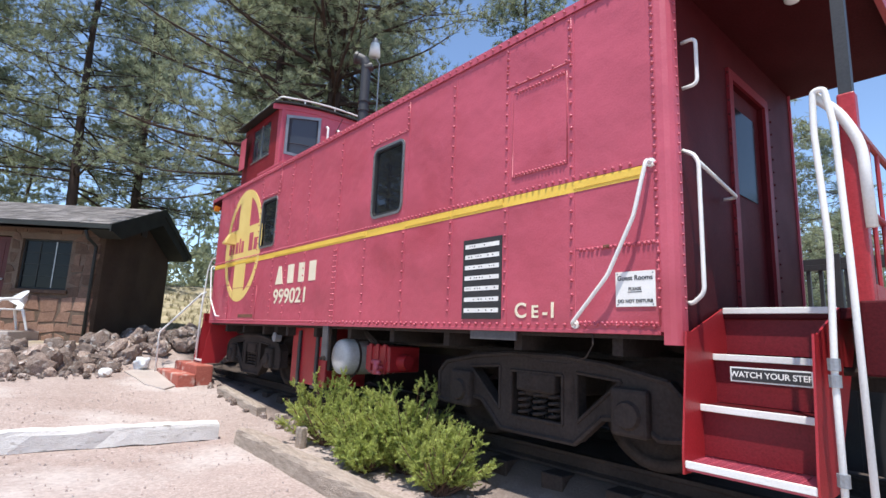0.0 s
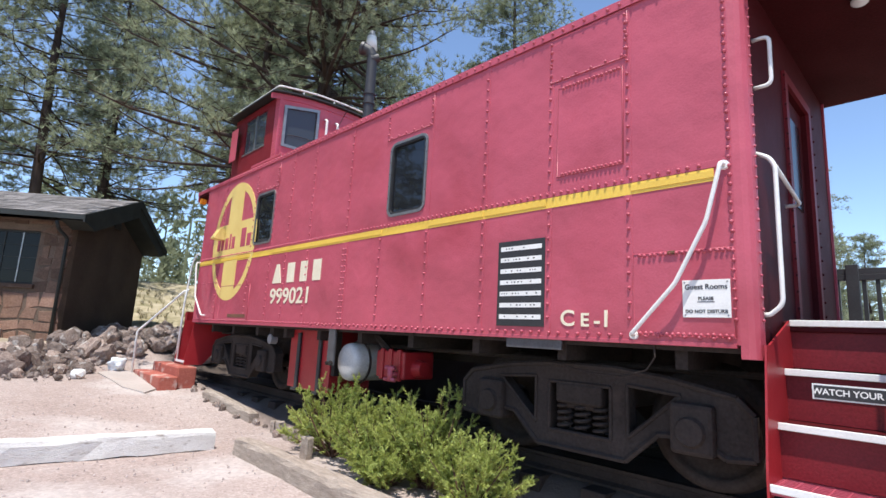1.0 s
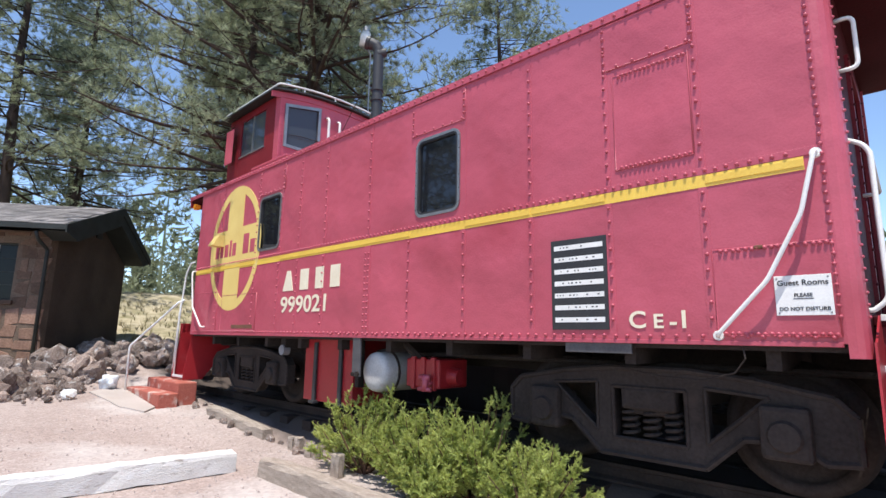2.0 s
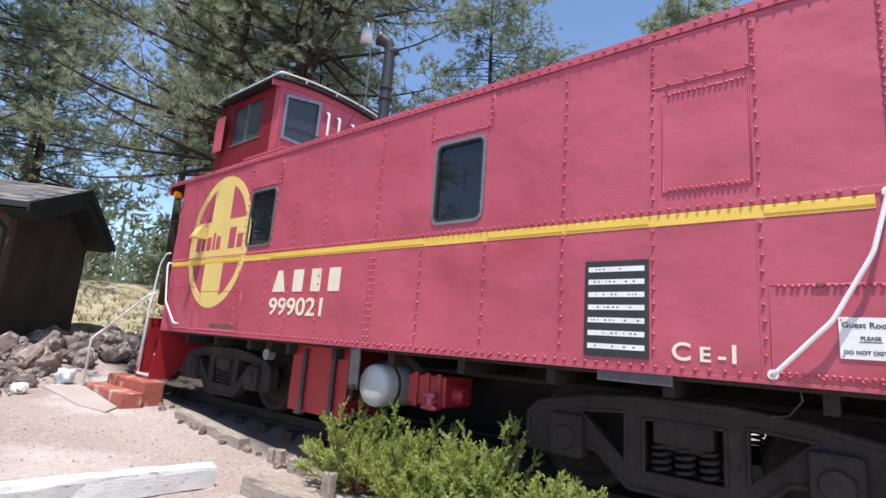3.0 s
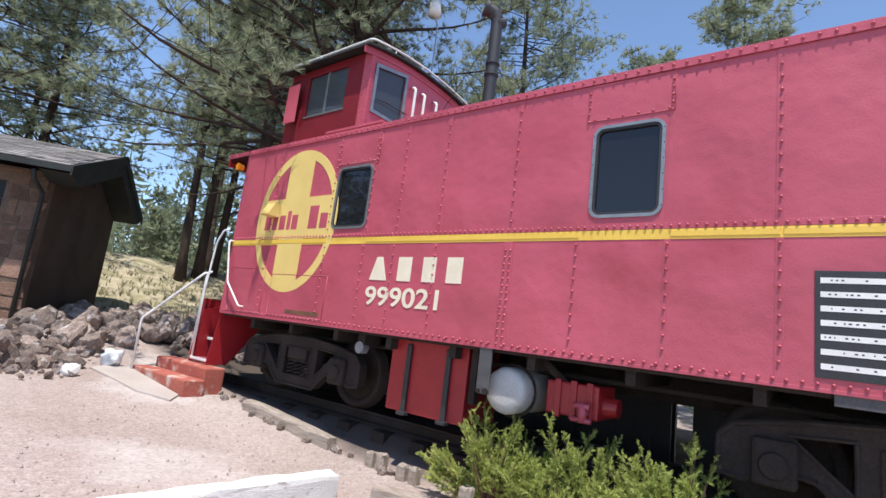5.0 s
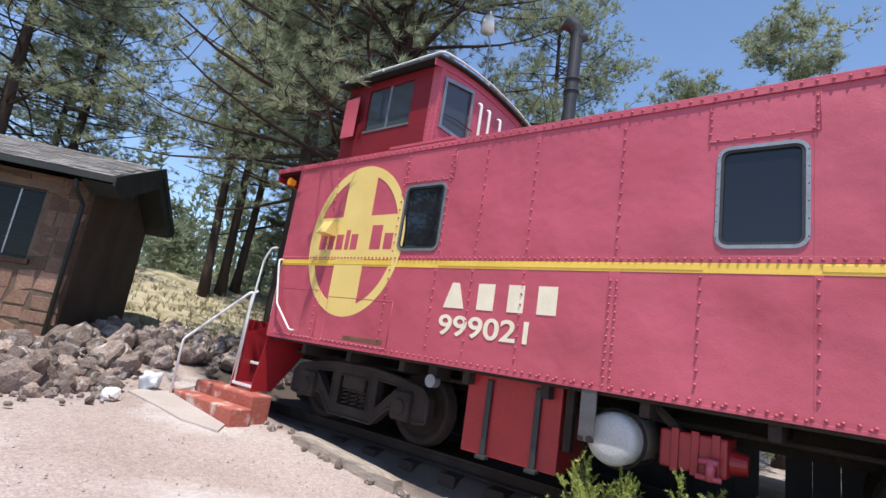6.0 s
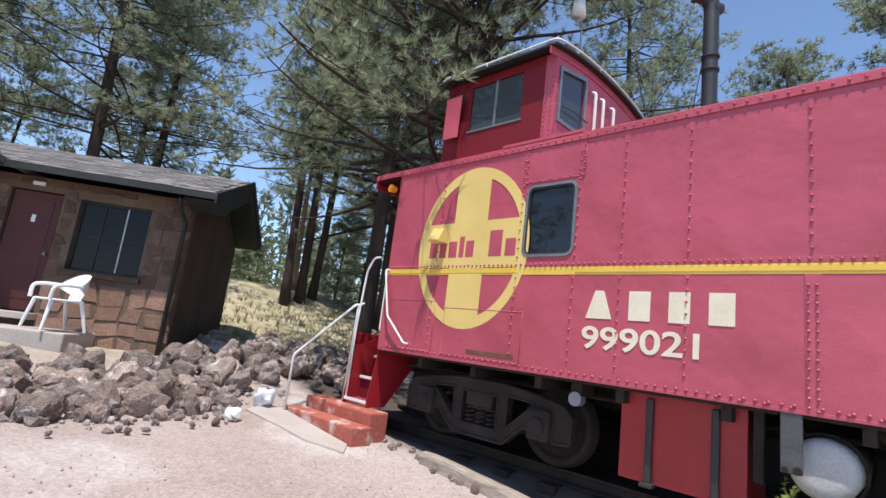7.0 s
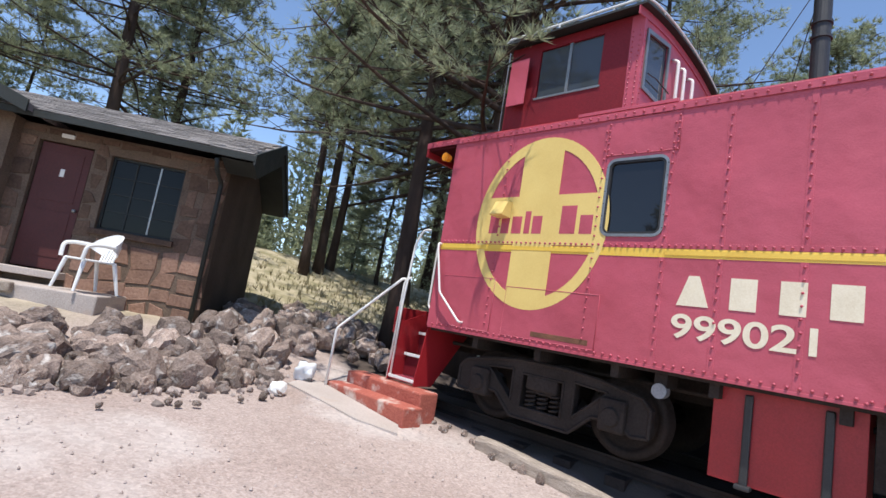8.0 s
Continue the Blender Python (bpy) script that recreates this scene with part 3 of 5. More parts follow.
# trucks, wheels and rails
def truck(yc):
    t = thing("truck", (1.47, yc, 0.06), "dusty black cast iron railway truck under the car", "railway truck", "trucks under the caboose")
    for sx, x0 in ((1, 0.28), (-1, W - 0.28)):
        prof = [(-1.22, 0.62), (-1.12, 0.72), (-0.7, 0.80), (-0.3, 0.84), (0.3, 0.84), (0.7, 0.80), (1.12, 0.72), (1.22, 0.62), (1.22, 0.36), (1.05, 0.34), (0.9, 0.45), (0.62, 0.42), (0.38, 0.20), (-0.38, 0.20), (-0.62, 0.42), (-0.9, 0.45), (-1.05, 0.34), (-1.22, 0.36)]
        o = [(yc + a, b) for a, b in prof]
        h1 = [(yc - 0.78, 0.70), (yc - 0.40, 0.73), (yc - 0.40, 0.36), (yc - 0.56, 0.50)]
        h2 = [(2 * yc - a, b) for a, b in h1][::-1]
        h3 = [(yc - 0.27, 0.70), (yc + 0.27, 0.70), (yc + 0.27, 0.32), (yc - 0.27, 0.32)]
        bm = bmesh.new()
        holed(bm, o, [h1, h2, h3], "x", x0, x0 + sx * 0.13)
        f = part("side_frame", bm, UNDER, t)
        bm = bmesh.new()
        rim = o
        for a, b in zip(rim, rim[1:] + rim[:1]):
            tube(bm, [(x0, *a), (x0, *b)], 0.022, 6)
        for hh in (h1, h2, h3):
            for a, b in zip(hh, hh[1:] + hh[:1]):
                tube(bm, [(x0, *a), (x0, *b)], 0.016, 6)
        part("flange", bm, UNDER, f)
        for s in (-1, 1):
            bm = bmesh.new()
            box(bm, x0 - sx * 0.07, x0 + sx * 0.13, yc + s * 0.86 - 0.14, yc + s * 0.86 + 0.14, 0.33, 0.66, 0.03)
            jb = part("journal_box", bm, UNDER, f)
            bm = bmesh.new()
            cyl(bm, (x0 - sx * 0.07, yc + s * 0.86, 0.48), (x0 - sx * 0.10, yc + s * 0.86, 0.48), 0.10, 0.085, 16)
            part("lid", bm, UNDER, f)
        for k in range(3):
            bm = bmesh.new()
            pts = [(x0 + sx * 0.065 + 0.055 * math.cos(a), yc - 0.16 + 0.16 * k + 0.055 * math.sin(a), 0.34 + 0.2 * a / 25.1) for a in np.linspace(0, 25.1, 48)]
            tube(bm, pts, 0.014, 6)
            part("spring", bm, UNDER, t)
        part("bolster_end", B(x0 - sx * 0.02, x0 + sx * 0.3, yc - 0.2, yc + 0.2, 0.54, 0.70, bev=0.02), UNDER, t)
    part("bolster", B(0.3, W - 0.3, yc - 0.16, yc + 0.16, 0.5, 0.74, bev=0.03), UNDER, t)
    for s in (-1, 1):
        bm = bmesh.new()
        cyl(bm, (0.3, yc + s * 0.86, 0.48), (W - 0.3, yc + s * 0.86, 0.48), 0.075, seg=14)
        ax = part("axle", bm, UNDER, t)
        for x in (0.68, W - 0.68):
            d = 1 if x > 1 else -1
            bm = bmesh.new()
            ring = [(0.0, 0.13), (0.02, 0.30), (0.0, 0.34), (-0.03, 0.345), (-0.03, 0.425), (0.07, 0.42), (0.09, 0.45), (0.11, 0.45), (0.11, 0.34), (0.08, 0.30), (0.08, 0.13)]
            n = 40
            vv = [[bm.verts.new((x - d * (p[0] - 0.04), yc + s * 0.86 + p[1] * math.cos(a), 0.48 + p[1] * math.sin(a))) for p in ring] for a in (2 * math.pi * k / n for k in range(n))]
            for k in range(n):
                for i in range(len(ring)):
                    j = (i + 1) % len(ring)
                    bm.faces.new((vv[k][i], vv[k][j], vv[(k + 1) % n][j], vv[(k + 1) % n][i]))
            bmesh.ops.recalc_face_normals(bm, faces=bm.faces)
            part("wheel", bm, UNDER, t, smooth=True)
    return t


for yc in (3.46, 9.80):
    truck(yc)
# rails and ties use the dark iron colour to paint in under-car shade
for x in (0.72, W - 0.72):
    bm = bmesh.new()
    prism(bm, [(x - 0.065, -0.12), (x + 0.065, -0.12), (x + 0.06, -0.10), (x + 0.012, -0.08), (x + 0.012, -0.01), (x + 0.035, 0.0), (x + 0.035, 0.03), (x - 0.035, 0.03), (x - 0.035, 0.0), (x - 0.012, -0.01), (x - 0.012, -0.08), (x - 0.06, -0.10)], "y", 0.2, 13.1)
    solo("rail", bm, UNDER, "steel rail coloured dark for the shade under the caboose", "rail", "track rails")
tie = None
for k in range(22):
    y = 0.4 + k * 0.61
    if tie is None:
        bm = bmesh.new()
        box(bm, 0.48, W - 0.48, -0.11, 0.11, -0.30, -0.125, 0.01)
        tie = solo("tie", bm, UNDER, "wooden railway tie coloured dark for the shade above it", "tie", "ties under the track")
        tie.location = (0, y, 0)
    else:
        copy_thing(tie, pose(0, y, 0))

# gear hung under the body
BOX = part("battery_box", B(0.22, 0.85, 6.97, 8.03, 0.22, 1.0, bev=0.008), RED_DEEP, CAB, "red steel battery box with black straps")
for y in (7.20, 7.75):
    part("strap", B(0.18, 0.22, y - 0.032, y + 0.032, 0.20, 0.96, bev=0.012), BLACK_PAINT, BOX)
    part("strap_foot", B(0.15, 0.24, y - 0.06, y + 0.06, 0.19, 0.23, bev=0.01), BLACK_PAINT, BOX)
part("post", B(0.22, 0.3, 6.86, 6.93, 0.45, 1.02), UNDER, CAB)
bm = bmesh.new()
prof = [(0.115, 0.02), (0.115, 0.12), (0.125, 0.18), (0.15, 0.212), (0.19, 0.222), (0.95, 0.222), (1.0, 0.2), (1.02, 0.02)]
n = 36
vv = [[bm.verts.new((p[0], 6.47 + p[1] * math.cos(a), 0.655 + p[1] * math.sin(a))) for p in prof] for a in (2 * math.pi * k / n for k in range(n))]
for k in range(n):
    for i in range(len(prof) - 1):
        bm.faces.new((vv[k][i], vv[k][i + 1], vv[(k + 1) % n][i + 1], vv[(k + 1) % n][i]))
bm.faces.new([v[0] for v in vv])
bmesh.ops.recalc_face_normals(bm, faces=bm.faces)
part("air_tank", bm, TANK, CAB, "pale grey round air tank", smooth=True)
for x in (0.3, 0.85):
    bm = bmesh.new()
    tube(bm, [(x, 6.47 + 0.245 * math.cos(a), 0.655 + 0.245 * math.sin(a)) for a in np.linspace(0, 6.28, 25)], 0.014, 6)
    part("tank_band", bm, UNDER, CAB)
part("hanger", B(0.0, 0.03, 6.57, 6.71, 0.60, 1.05, bev=0.008), GREY_IRON, CAB, "dark grey flat iron hanger")
bm = bmesh.new()
cyl(bm, (0.015, 6.60, 0.63), (-0.02, 6.60, 0.63), 0.03, seg=10)
part("hanger_bolt", bm, UNDER, CAB)
part("hanger_bolt", cyl(bmesh.new(), (0.015, 6.68, 0.625), (-0.02, 6.68, 0.625), 0.022, seg=10), UNDER, CAB)
bm = bmesh.new()
box(bm, 0.3, 0.75, 5.62, 6.12, 0.52, 0.82, 0.02)
cyl(bm, (0.5, 5.62, 0.64), (0.5, 5.50, 0.64), 0.10, 0.08, 18)
for y in (5.7, 5.85, 6.0):
    box(bm, 0.28, 0.32, y - 0.03, y + 0.03, 0.50, 0.84, 0.008)
VALVE = part("brake_valve", bm, RED_DEEP, CAB, "red brake cylinder and valve casting")
bm = bmesh.new()
cyl(bm, (0.2, 5.72, 0.5), (0.2, 5.72, 0.66), 0.035, seg=12)
cyl(bm, (0.2, 5.64, 0.52), (0.2, 5.82, 0.52), 0.022, seg=10)
cyl(bm, (0.2, 5.66, 0.64), (0.2, 5.80, 0.64), 0.028, seg=10)
cyl(bm, (0.2, 5.72, 0.58), (0.32, 5.72, 0.58), 0.03, seg=10)
part("cock", bm, RED, VALVE, "pinkish red valve cocks", smooth=True)
part("lamp_bracket", B(0.12, 0.4, 8.40, 8.52, 0.86, 1.0, bev=0.01), UNDER, CAB)
bm = bmesh.new()
cyl(bm, (0.10, 8.46, 0.84), (0.20, 8.46, 0.84), 0.07, seg=16)
part("under_lamp", bm, GALV, CAB, "small grey round lamp under the sill")
part("number_board", B(0.01, 0.03, 3.45, 3.98, 0.955, 1.035, bev=0.003), GREY_IRON, CAB, "dull grey plate below the sill")
bm = bmesh.new()
box(bm, 0.04, 0.3, 5.2, 6.0, 1.0, 1.07)
tube(bm, [(0.3, 6.2, 1.0), (0.45, 5.9, 0.72)], 0.04, 6)
part("brace", bm, UNDER, CAB)
bm = bmesh.new()
tube(bm, [(0.02, 2.75, 1.07), (0.0, 2.73, 0.95), (0.02, 2.8, 0.86), (0.08, 3.0, 0.80), (0.15, 3.3, 0.80), (0.22, 3.6, 0.84)], 0.006, 5)
part("loose_wire", bm, UNDER, CAB)
part("brake_pipe", tube(bmesh.new(), [(0.6, 1.2, 0.86), (0.6, 12.2, 0.86)], 0.025, 8), UNDER, CAB)

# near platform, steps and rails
part("platform", B(0.62, W - 0.62, 1.22, Y0 + 0.02, 1.16, 1.23, bev=0.01), RED_SHADED, CAB)
part("end_beam", B(0.1, W - 0.1, 1.14, 1.26, 0.86, 1.23, bev=0.01), RED_SHADED, CAB)
STEPS = [(0.31, -0.03, 0.26), (0.615, 0.20, 0.48), (0.92, 0.42, 0.70), (1.23, 0.62, 0.9)]


def step_unit(y0, y1):
    """Boarding steps of one platform corner: treads, risers and side plates."""
    for z, x0, x1 in STEPS:
        if z < 0.4:
            bm = bmesh.new()
            box(bm, x0, x0 + 0.025, y0, y1, z - 0.05, z, 0.004)
            box(bm, x1 - 0.02, x1, y0, y1, z - 0.05, z)
            for k in range(6):
                x = x0 + 0.045 + k * 0.038
                box(bm, x, x + 0.008, y0, y1, z - 0.03, z - 0.004)
            for k in range(9):
                y = lerp(y0 + 0.02, y1 - 0.02, k / 8)
                box(bm, x0 + 0.02, x1, y - 0.004, y + 0.004, z - 0.03, z - 0.006)
            part("grate_tread", bm, RED, CAB, "red open grating step tread")
        else:
            part("tread", B(x0, x1 + 0.02, y0, y1, z - 0.03, z, bev=0.004), RED_SHADED, CAB)
        part("nosing", B(x0 - 0.012, x0 + 0.004, y0, y1, z - 0.035, z + 0.006, bev=0.004), WHITE_PAINT, CAB, "white painted step edge")
        if z > 0.4:
            # risers take a darker red that stands for shade on the stairs
            part("riser", B(x0 + 0.03, x0 + 0.045, y0, y1, z - 0.30, z - 0.03), RED_HALF_SHADE, CAB)
    for y in (y0 - 0.012, y1):
        bm = bmesh.new()
        prism(bm, [(-0.05, 0.24), (0.28, 0.24), (0.9, 1.0), (0.9, 1.23), (0.62, 1.23), (0.12, 1.06), (0.05, 1.06), (0.0, 0.7), (-0.05, 0.36)], "y", y, y + 0.012)
        part("step_side", bm, RED_DEEP, CAB)


step_unit(1.46, 2.10)
step_unit(11.50, 12.02)
WYS = part("step_sign", B(0.228, 0.236, 1.51, 1.93, 0.772, 0.858, bev=0.001), WHITE_PAINT, CAB, "black warning plate with white words")
part("field", B(0.2255, 0.229, 1.519, 1.921, 0.780, 0.850), BLACK_PAINT, WYS)
part("words", lettering("WATCH YOUR STEP", 0.047, on_side(1.72, 0.815, 0.2245, 0.98), 0.002, 0.0008), WHITE_PAINT, WYS)


def bar(name, pts, r, parent=CAB, material=WHITE_PAINT, label="white painted grab rail", rad=0.06):
    return part(name, tube(bmesh.new(), bend(pts, rad), r, 10), material, parent, label, smooth=True)


def foot(p, n=(1, 0, 0)):
    bm = bmesh.new()
    cyl(bm, p, Vector(p) + Vector(n) * 0.02, 0.03, 0.035, 10)
    part("rail_foot", bm, WHITE_PAINT, CAB)


bar("grab_rail", [(0.0, 2.27, 2.17), (-0.07, 2.27, 2.17), (-0.075, 2.28, 2.12), (-0.085, 2.36, 1.80), (-0.08, 2.56, 1.42), (-0.07, 2.86, 1.09), (0.0, 2.87, 1.09)], 0.014, rad=0.035)
foot((-0.015, 2.27, 2.17)), foot((-0.015, 2.87, 1.09))
bar("grab_rail", [(0.16, 2.13, 2.26), (0.16, 2.06, 2.22), (0.16, 2.03, 2.16), (0.16, 2.03, 1.3), (0.16, 2.1, 1.24), (0.16, 2.13, 1.24)], 0.014)
bar("grab_rail", [(0.16, 2.03, 2.16), (0.8, 2.03, 2.05), (0.8, 2.12, 2.05)], 0.013)
bar("grab_rail", [(0.2, 2.13, 3.06), (0.2, 2.03, 3.06), (0.2, 2.03, 2.72), (0.2, 2.13, 2.72)], 0.013)
bar("grab_rail", [(0.0, 11.44, 2.15), (-0.07, 11.44, 2.15), (-0.08, 11.42, 2.06), (-0.08, 11.27, 1.5), (-0.07, 10.88, 1.16), (0.0, 10.87, 1.16)], 0.014, rad=0.035)
bar("grab_rail", [(0.1, 11.5, 2.2), (0.1, 11.61, 2.14), (0.1, 11.61, 1.3), (0.1, 11.52, 1.25)], 0.014)
# stanchions beside the near steps
bar("stanchion", [(-0.02, 1.36, -0.36), (-0.02, 1.36, 0.85), (-0.0, 1.34, 1.5), (0.02, 1.37, 2.15), (0.02, 1.36, 2.36), (0.02, 1.31, 2.36), (0.02, 1.28, 2.15), (0.0, 1.26, 1.4), (-0.02, 1.24, -0.36)], 0.0165, label="white painted pipe stanchion with worn couplings", rad=0.08)
for z in (0.34, 0.80, 0.88):
    bm = bmesh.new()
    cyl(bm, (-0.02, 1.36, z), (-0.02, 1.36, z + 0.06), 0.028, seg=10)
    part("coupling", bm, GALV, CAB)
part("end_post", B(0.12, 0.20, 1.20, 1.28, 1.2, 2.35, bev=0.01), RED_DEEP, CAB)
part("end_post", B(W - 0.20, W - 0.12, 1.20, 1.28, 1.2, 2.35, bev=0.01), RED_DEEP, CAB)
bar("end_rail", [(0.05, 1.36, 2.34), (0.09, 1.27, 2.24), (0.11, 1.19, 2.05), (0.11, 1.18, 1.6)], 0.026, rad=0.12)
part("roof_post", B(0.13, 0.19, 1.21, 1.27, 2.35, 3.45), BLACK_PAINT, CAB)
part("roof_post", B(W - 0.19, W - 0.13, 1.21, 1.27, 2.35, 3.45), BLACK_PAINT, CAB)
part("end_panel", B(0.2, W - 0.2, 1.20, 1.23, 1.23, 1.32), RED_DEEP, CAB)
for z in (1.75, 2.2):
    part("end_rail", tube(bmesh.new(), [(0.2, 1.24, z), (W - 0.2, 1.24, z)], 0.02, 8), RED_DEEP, CAB)
for k in range(9):
    if abs(k - 4) > 1:
        part("baluster", tube(bmesh.new(), [(lerp(0.3, W - 0.3, k / 8), 1.24, 1.3), (lerp(0.3, W - 0.3, k / 8), 1.24, 2.2)], 0.012, 6), RED_DEEP, CAB)
bm = bmesh.new()
bmesh.ops.create_uvsphere(bm, u_segments=14, v_segments=8, radius=0.055, matrix=Matrix.Translation((0.9, 1.62, 3.49)) @ Matrix.Diagonal((1, 1, 0.6, 1)))
part("ceiling_lamp", bm, LAMP_GLASS, CAB, "small round glass lamp under the platform roof", smooth=True)
bm = bmesh.new()
cyl(bm, (0.14, 1.22, 3.30), (0.14, 1.40, 3.30), 0.09, 0.07, 16)
box(bm, 0.1, 0.18, 1.26, 1.36, 3.36, 3.53)
part("marker_lamp", bm, RED_DEEP, CAB, "red marker lamp hung below the roof corner")
# brick plinth under the lowest step
PL = thing("brick_plinth", (0.0, 1.73, -0.3), "low worn red brick plinth under the steps", "plinth")
for k in range(5):
    for i in range(2):
        part("brick", B(-0.16 + i * 0.2, 0.03 + i * 0.2, 1.41 + k * 0.14, 1.54 + k * 0.14, -0.45, -0.27 + 0.01 *((k * 3 + i) % 3), bev=0.012), STEP_RED, PL)
# far platform
part("platform", B(0.62, W - 0.62, Y1 - 0.02, 12.15, 1.16, 1.23, bev=0.01), RED_SHADED, CAB)
part("end_beam", B(0.1, W - 0.1, 12.14, 12.25, 0.86, 1.23, bev=0.01), RED_DEEP, CAB)
bar("stanchion", [(-0.02, 12.0, 0.3), (-0.02, 12.0, 1.3), (0.02, 11.98, 2.15), (0.06, 11.9, 2.36), (0.08, 11.78, 2.36)], 0.016)
bar("stanchion", [(-0.03, 12.05, 0.25), (0.0, 12.05, 1.60), (0.02, 11.95, 1.66)], 0.016)
# amber lamp at the eave and the yellow lamp on the emblem
bm = bmesh.new()
cyl(bm, (-0.02, 11.56, 3.36), (-0.11, 11.56, 3.36), 0.05, 0.06, 14)
part("eave_lamp", bm, AMBER, CAB, "small amber lamp at the eave")
bm = bmesh.new()
prism(bm, [(0.0, 2.68), (-0.10, 2.68), (-0.20, 2.50), (-0.18, 2.49), (0.0, 2.49)], "y", 10.36, 10.55)
WL = part("wall_lamp", bm, YELLOW_PALE, CAB, "yellow sheet metal lamp hood on the emblem")
part("lamp_neck", B(-0.03, 0.0, 10.41, 10.51, 2.68, 2.74, bev=0.005), YELLOW_PALE, WL)

# cupola
CX0, CX1, CY0, CY1, CZE, CRISE = 0.12, W - 0.12, 9.03, 10.82, 4.86, 0.15
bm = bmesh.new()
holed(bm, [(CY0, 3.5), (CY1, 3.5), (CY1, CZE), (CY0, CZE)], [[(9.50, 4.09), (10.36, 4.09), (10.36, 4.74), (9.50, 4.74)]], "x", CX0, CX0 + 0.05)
# shade of the cupola roof is painted into this side's red
CUP = part("cupola_side", bm, RED_HALF_SHADE, CAB)
part("cupola_side", B(CX1 - 0.05, CX1, CY0, CY1, 3.5, CZE), RED_DEEP, CAB)
arc = [(float(x), roof_z(float(x), CZE, CRISE)) for x in np.linspace(CX0 + 0.055, CX1 - 0.055, 17)]
for y, holes in ((CY0, [[(0.24, 4.03), (0.24, 4.68), (0.82, 4.80), (0.82, 4.03)]]), (CY1 - 0.05, [])):
    bm = bmesh.new()
    holed(bm, [(CX0 + 0.055, 3.5), (CX1 - 0.055, 3.5)] + arc[::-1], holes, "y", y, y + 0.05)
    part("cupola_end", bm, RED, CAB)
bm = bmesh.new()
xs = np.linspace(-0.05, W + 0.05, 21)
prism(bm, [(float(x), roof_z(float(x), CZE + 0.028, CRISE)) for x in xs] + [(float(x), roof_z(float(x), CZE, CRISE)) for x in xs][::-1], "y", CY0 - 0.09, CY1 + 0.12)
part("cupola_roof", bm, TRIM_DARK, CAB, "dark curved cupola roof sheet")
bm = bmesh.new()
prism(bm, [(float(x), roof_z(float(x), CZE - 0.005, CRISE)) for x in xs] + [(float(x), roof_z(float(x), CZE - 0.10, CRISE)) for x in xs][::-1], "y", CY0 - 0.015, CY0 - 0.001)
part("cupola_band", bm, RED, CAB)
part("cupola_post", B(CX0 - 0.008, CX0 + 0.05, CY0 - 0.012, CY0 + 0.14, 3.55, CZE - 0.02, bev=0.003), RED, CAB)
bm = bmesh.new()
for k in range(17):
    z = 3.66 + k * 0.062
    dome(bm, (CX0 - 0.008, CY0 + 0.03, z), (-1, 0, 0), 0.010, 0.012)
    dome(bm, (CX0 - 0.008, CY0 + 0.11, z), (-1, 0, 0), 0.010, 0.012)
    dome(bm, (CX0 + 0.03, CY0 - 0.012, z), (0, -1, 0), 0.010, 0.012)
part("rivets", bm, RED, CAB, kind="stuff")
part("curb_strip", B(0.0, 0.13, CY0 - 0.5, CY0 + 0.6, 3.66, 3.70, bev=0.005), RED, CAB)
# cupola windows
for a, b in ((9.51, 9.91), (9.95, 10.35)):
    part("cupola_pane", B(CX0 + 0.02, CX0 + 0.026, a, b, 4.10, 4.73), GLASS_GREY, CAB)
part("mullion", B(CX0 + 0.005, CX0 + 0.04, 9.91, 9.95, 4.09, 4.74), STEEL, CAB)
part("cupola_sill", B(CX0 - 0.012, CX0, 9.48, 10.38, 4.065, 4.09), STEEL, CAB)
part("wind_deflector", B(CX0 - 0.10, CX0 - 0.09, 10.46, 10.74, 4.0, 4.62, bev=0.003), RED, CAB)
bm = bmesh.new()
holed(bm, [(0.20, 3.99), (0.20, 4.71), (0.86, 4.845), (0.86, 3.99)], [[(0.25, 4.04), (0.25, 4.67), (0.81, 4.785), (0.81, 4.04)]], "y", CY0 - 0.02, CY0)
part("cupola_frame", bm, STEEL, CAB)
bm = bmesh.new()
prism(bm, [(0.24, 4.03), (0.82, 4.03), (0.82, 4.80), (0.24, 4.68)], "y", CY0 + 0.015, CY0 + 0.02)
part("cupola_pane", bm, GLASS_GREY, CAB)
bm = bmesh.new()
tube(bm, [(0.28, CY0 - 0.03, 4.2), (0.5, CY0 - 0.04, 4.23), (0.9, CY0 - 0.03, 4.24)], 0.008, 6)
part("wiper_bar", bm, BLACK_PAINT, CAB)
for x in (0.98, 1.2, 1.5):
    bm = bmesh.new()
    tube(bm, bend([(x, CY0 - 0.005, 4.1), (x, CY0 - 0.08, 4.15), (x, CY0 - 0.08, 4.68), (x, CY0 - 0.005, 4.71)], 0.05), 0.022, 8)
    part("grab_iron", bm, WHITE_PAINT, CAB, "white painted grab iron", smooth=True)
# white rail round the cupola roof
rz = lambda x: roof_z(x, CZE + 0.028, CRISE)
pts = [(0.06, CY1 + 0.1, rz(0.06) + 0.03), (0.06, CY1 + 0.05, rz(0.06) + 0.09), (0.08, CY0 + 0.0, rz(0.08) + 0.11)] + [(float(x), CY0 - 0.05, rz(float(x)) + 0.08) for x in np.linspace(0.2, W - 0.2, 9)]
bar("roof_rail", pts, 0.016, rad=0.1)
for p, q in (((0.06, 10.1), 0), ((0.08, 9.4), 0)):
    part("rail_leg", tube(bmesh.new(), [(p[0], p[1], rz(p[0])), (p[0], p[1], rz(p[0]) + 0.10)], 0.012, 6), WHITE_PAINT, CAB)
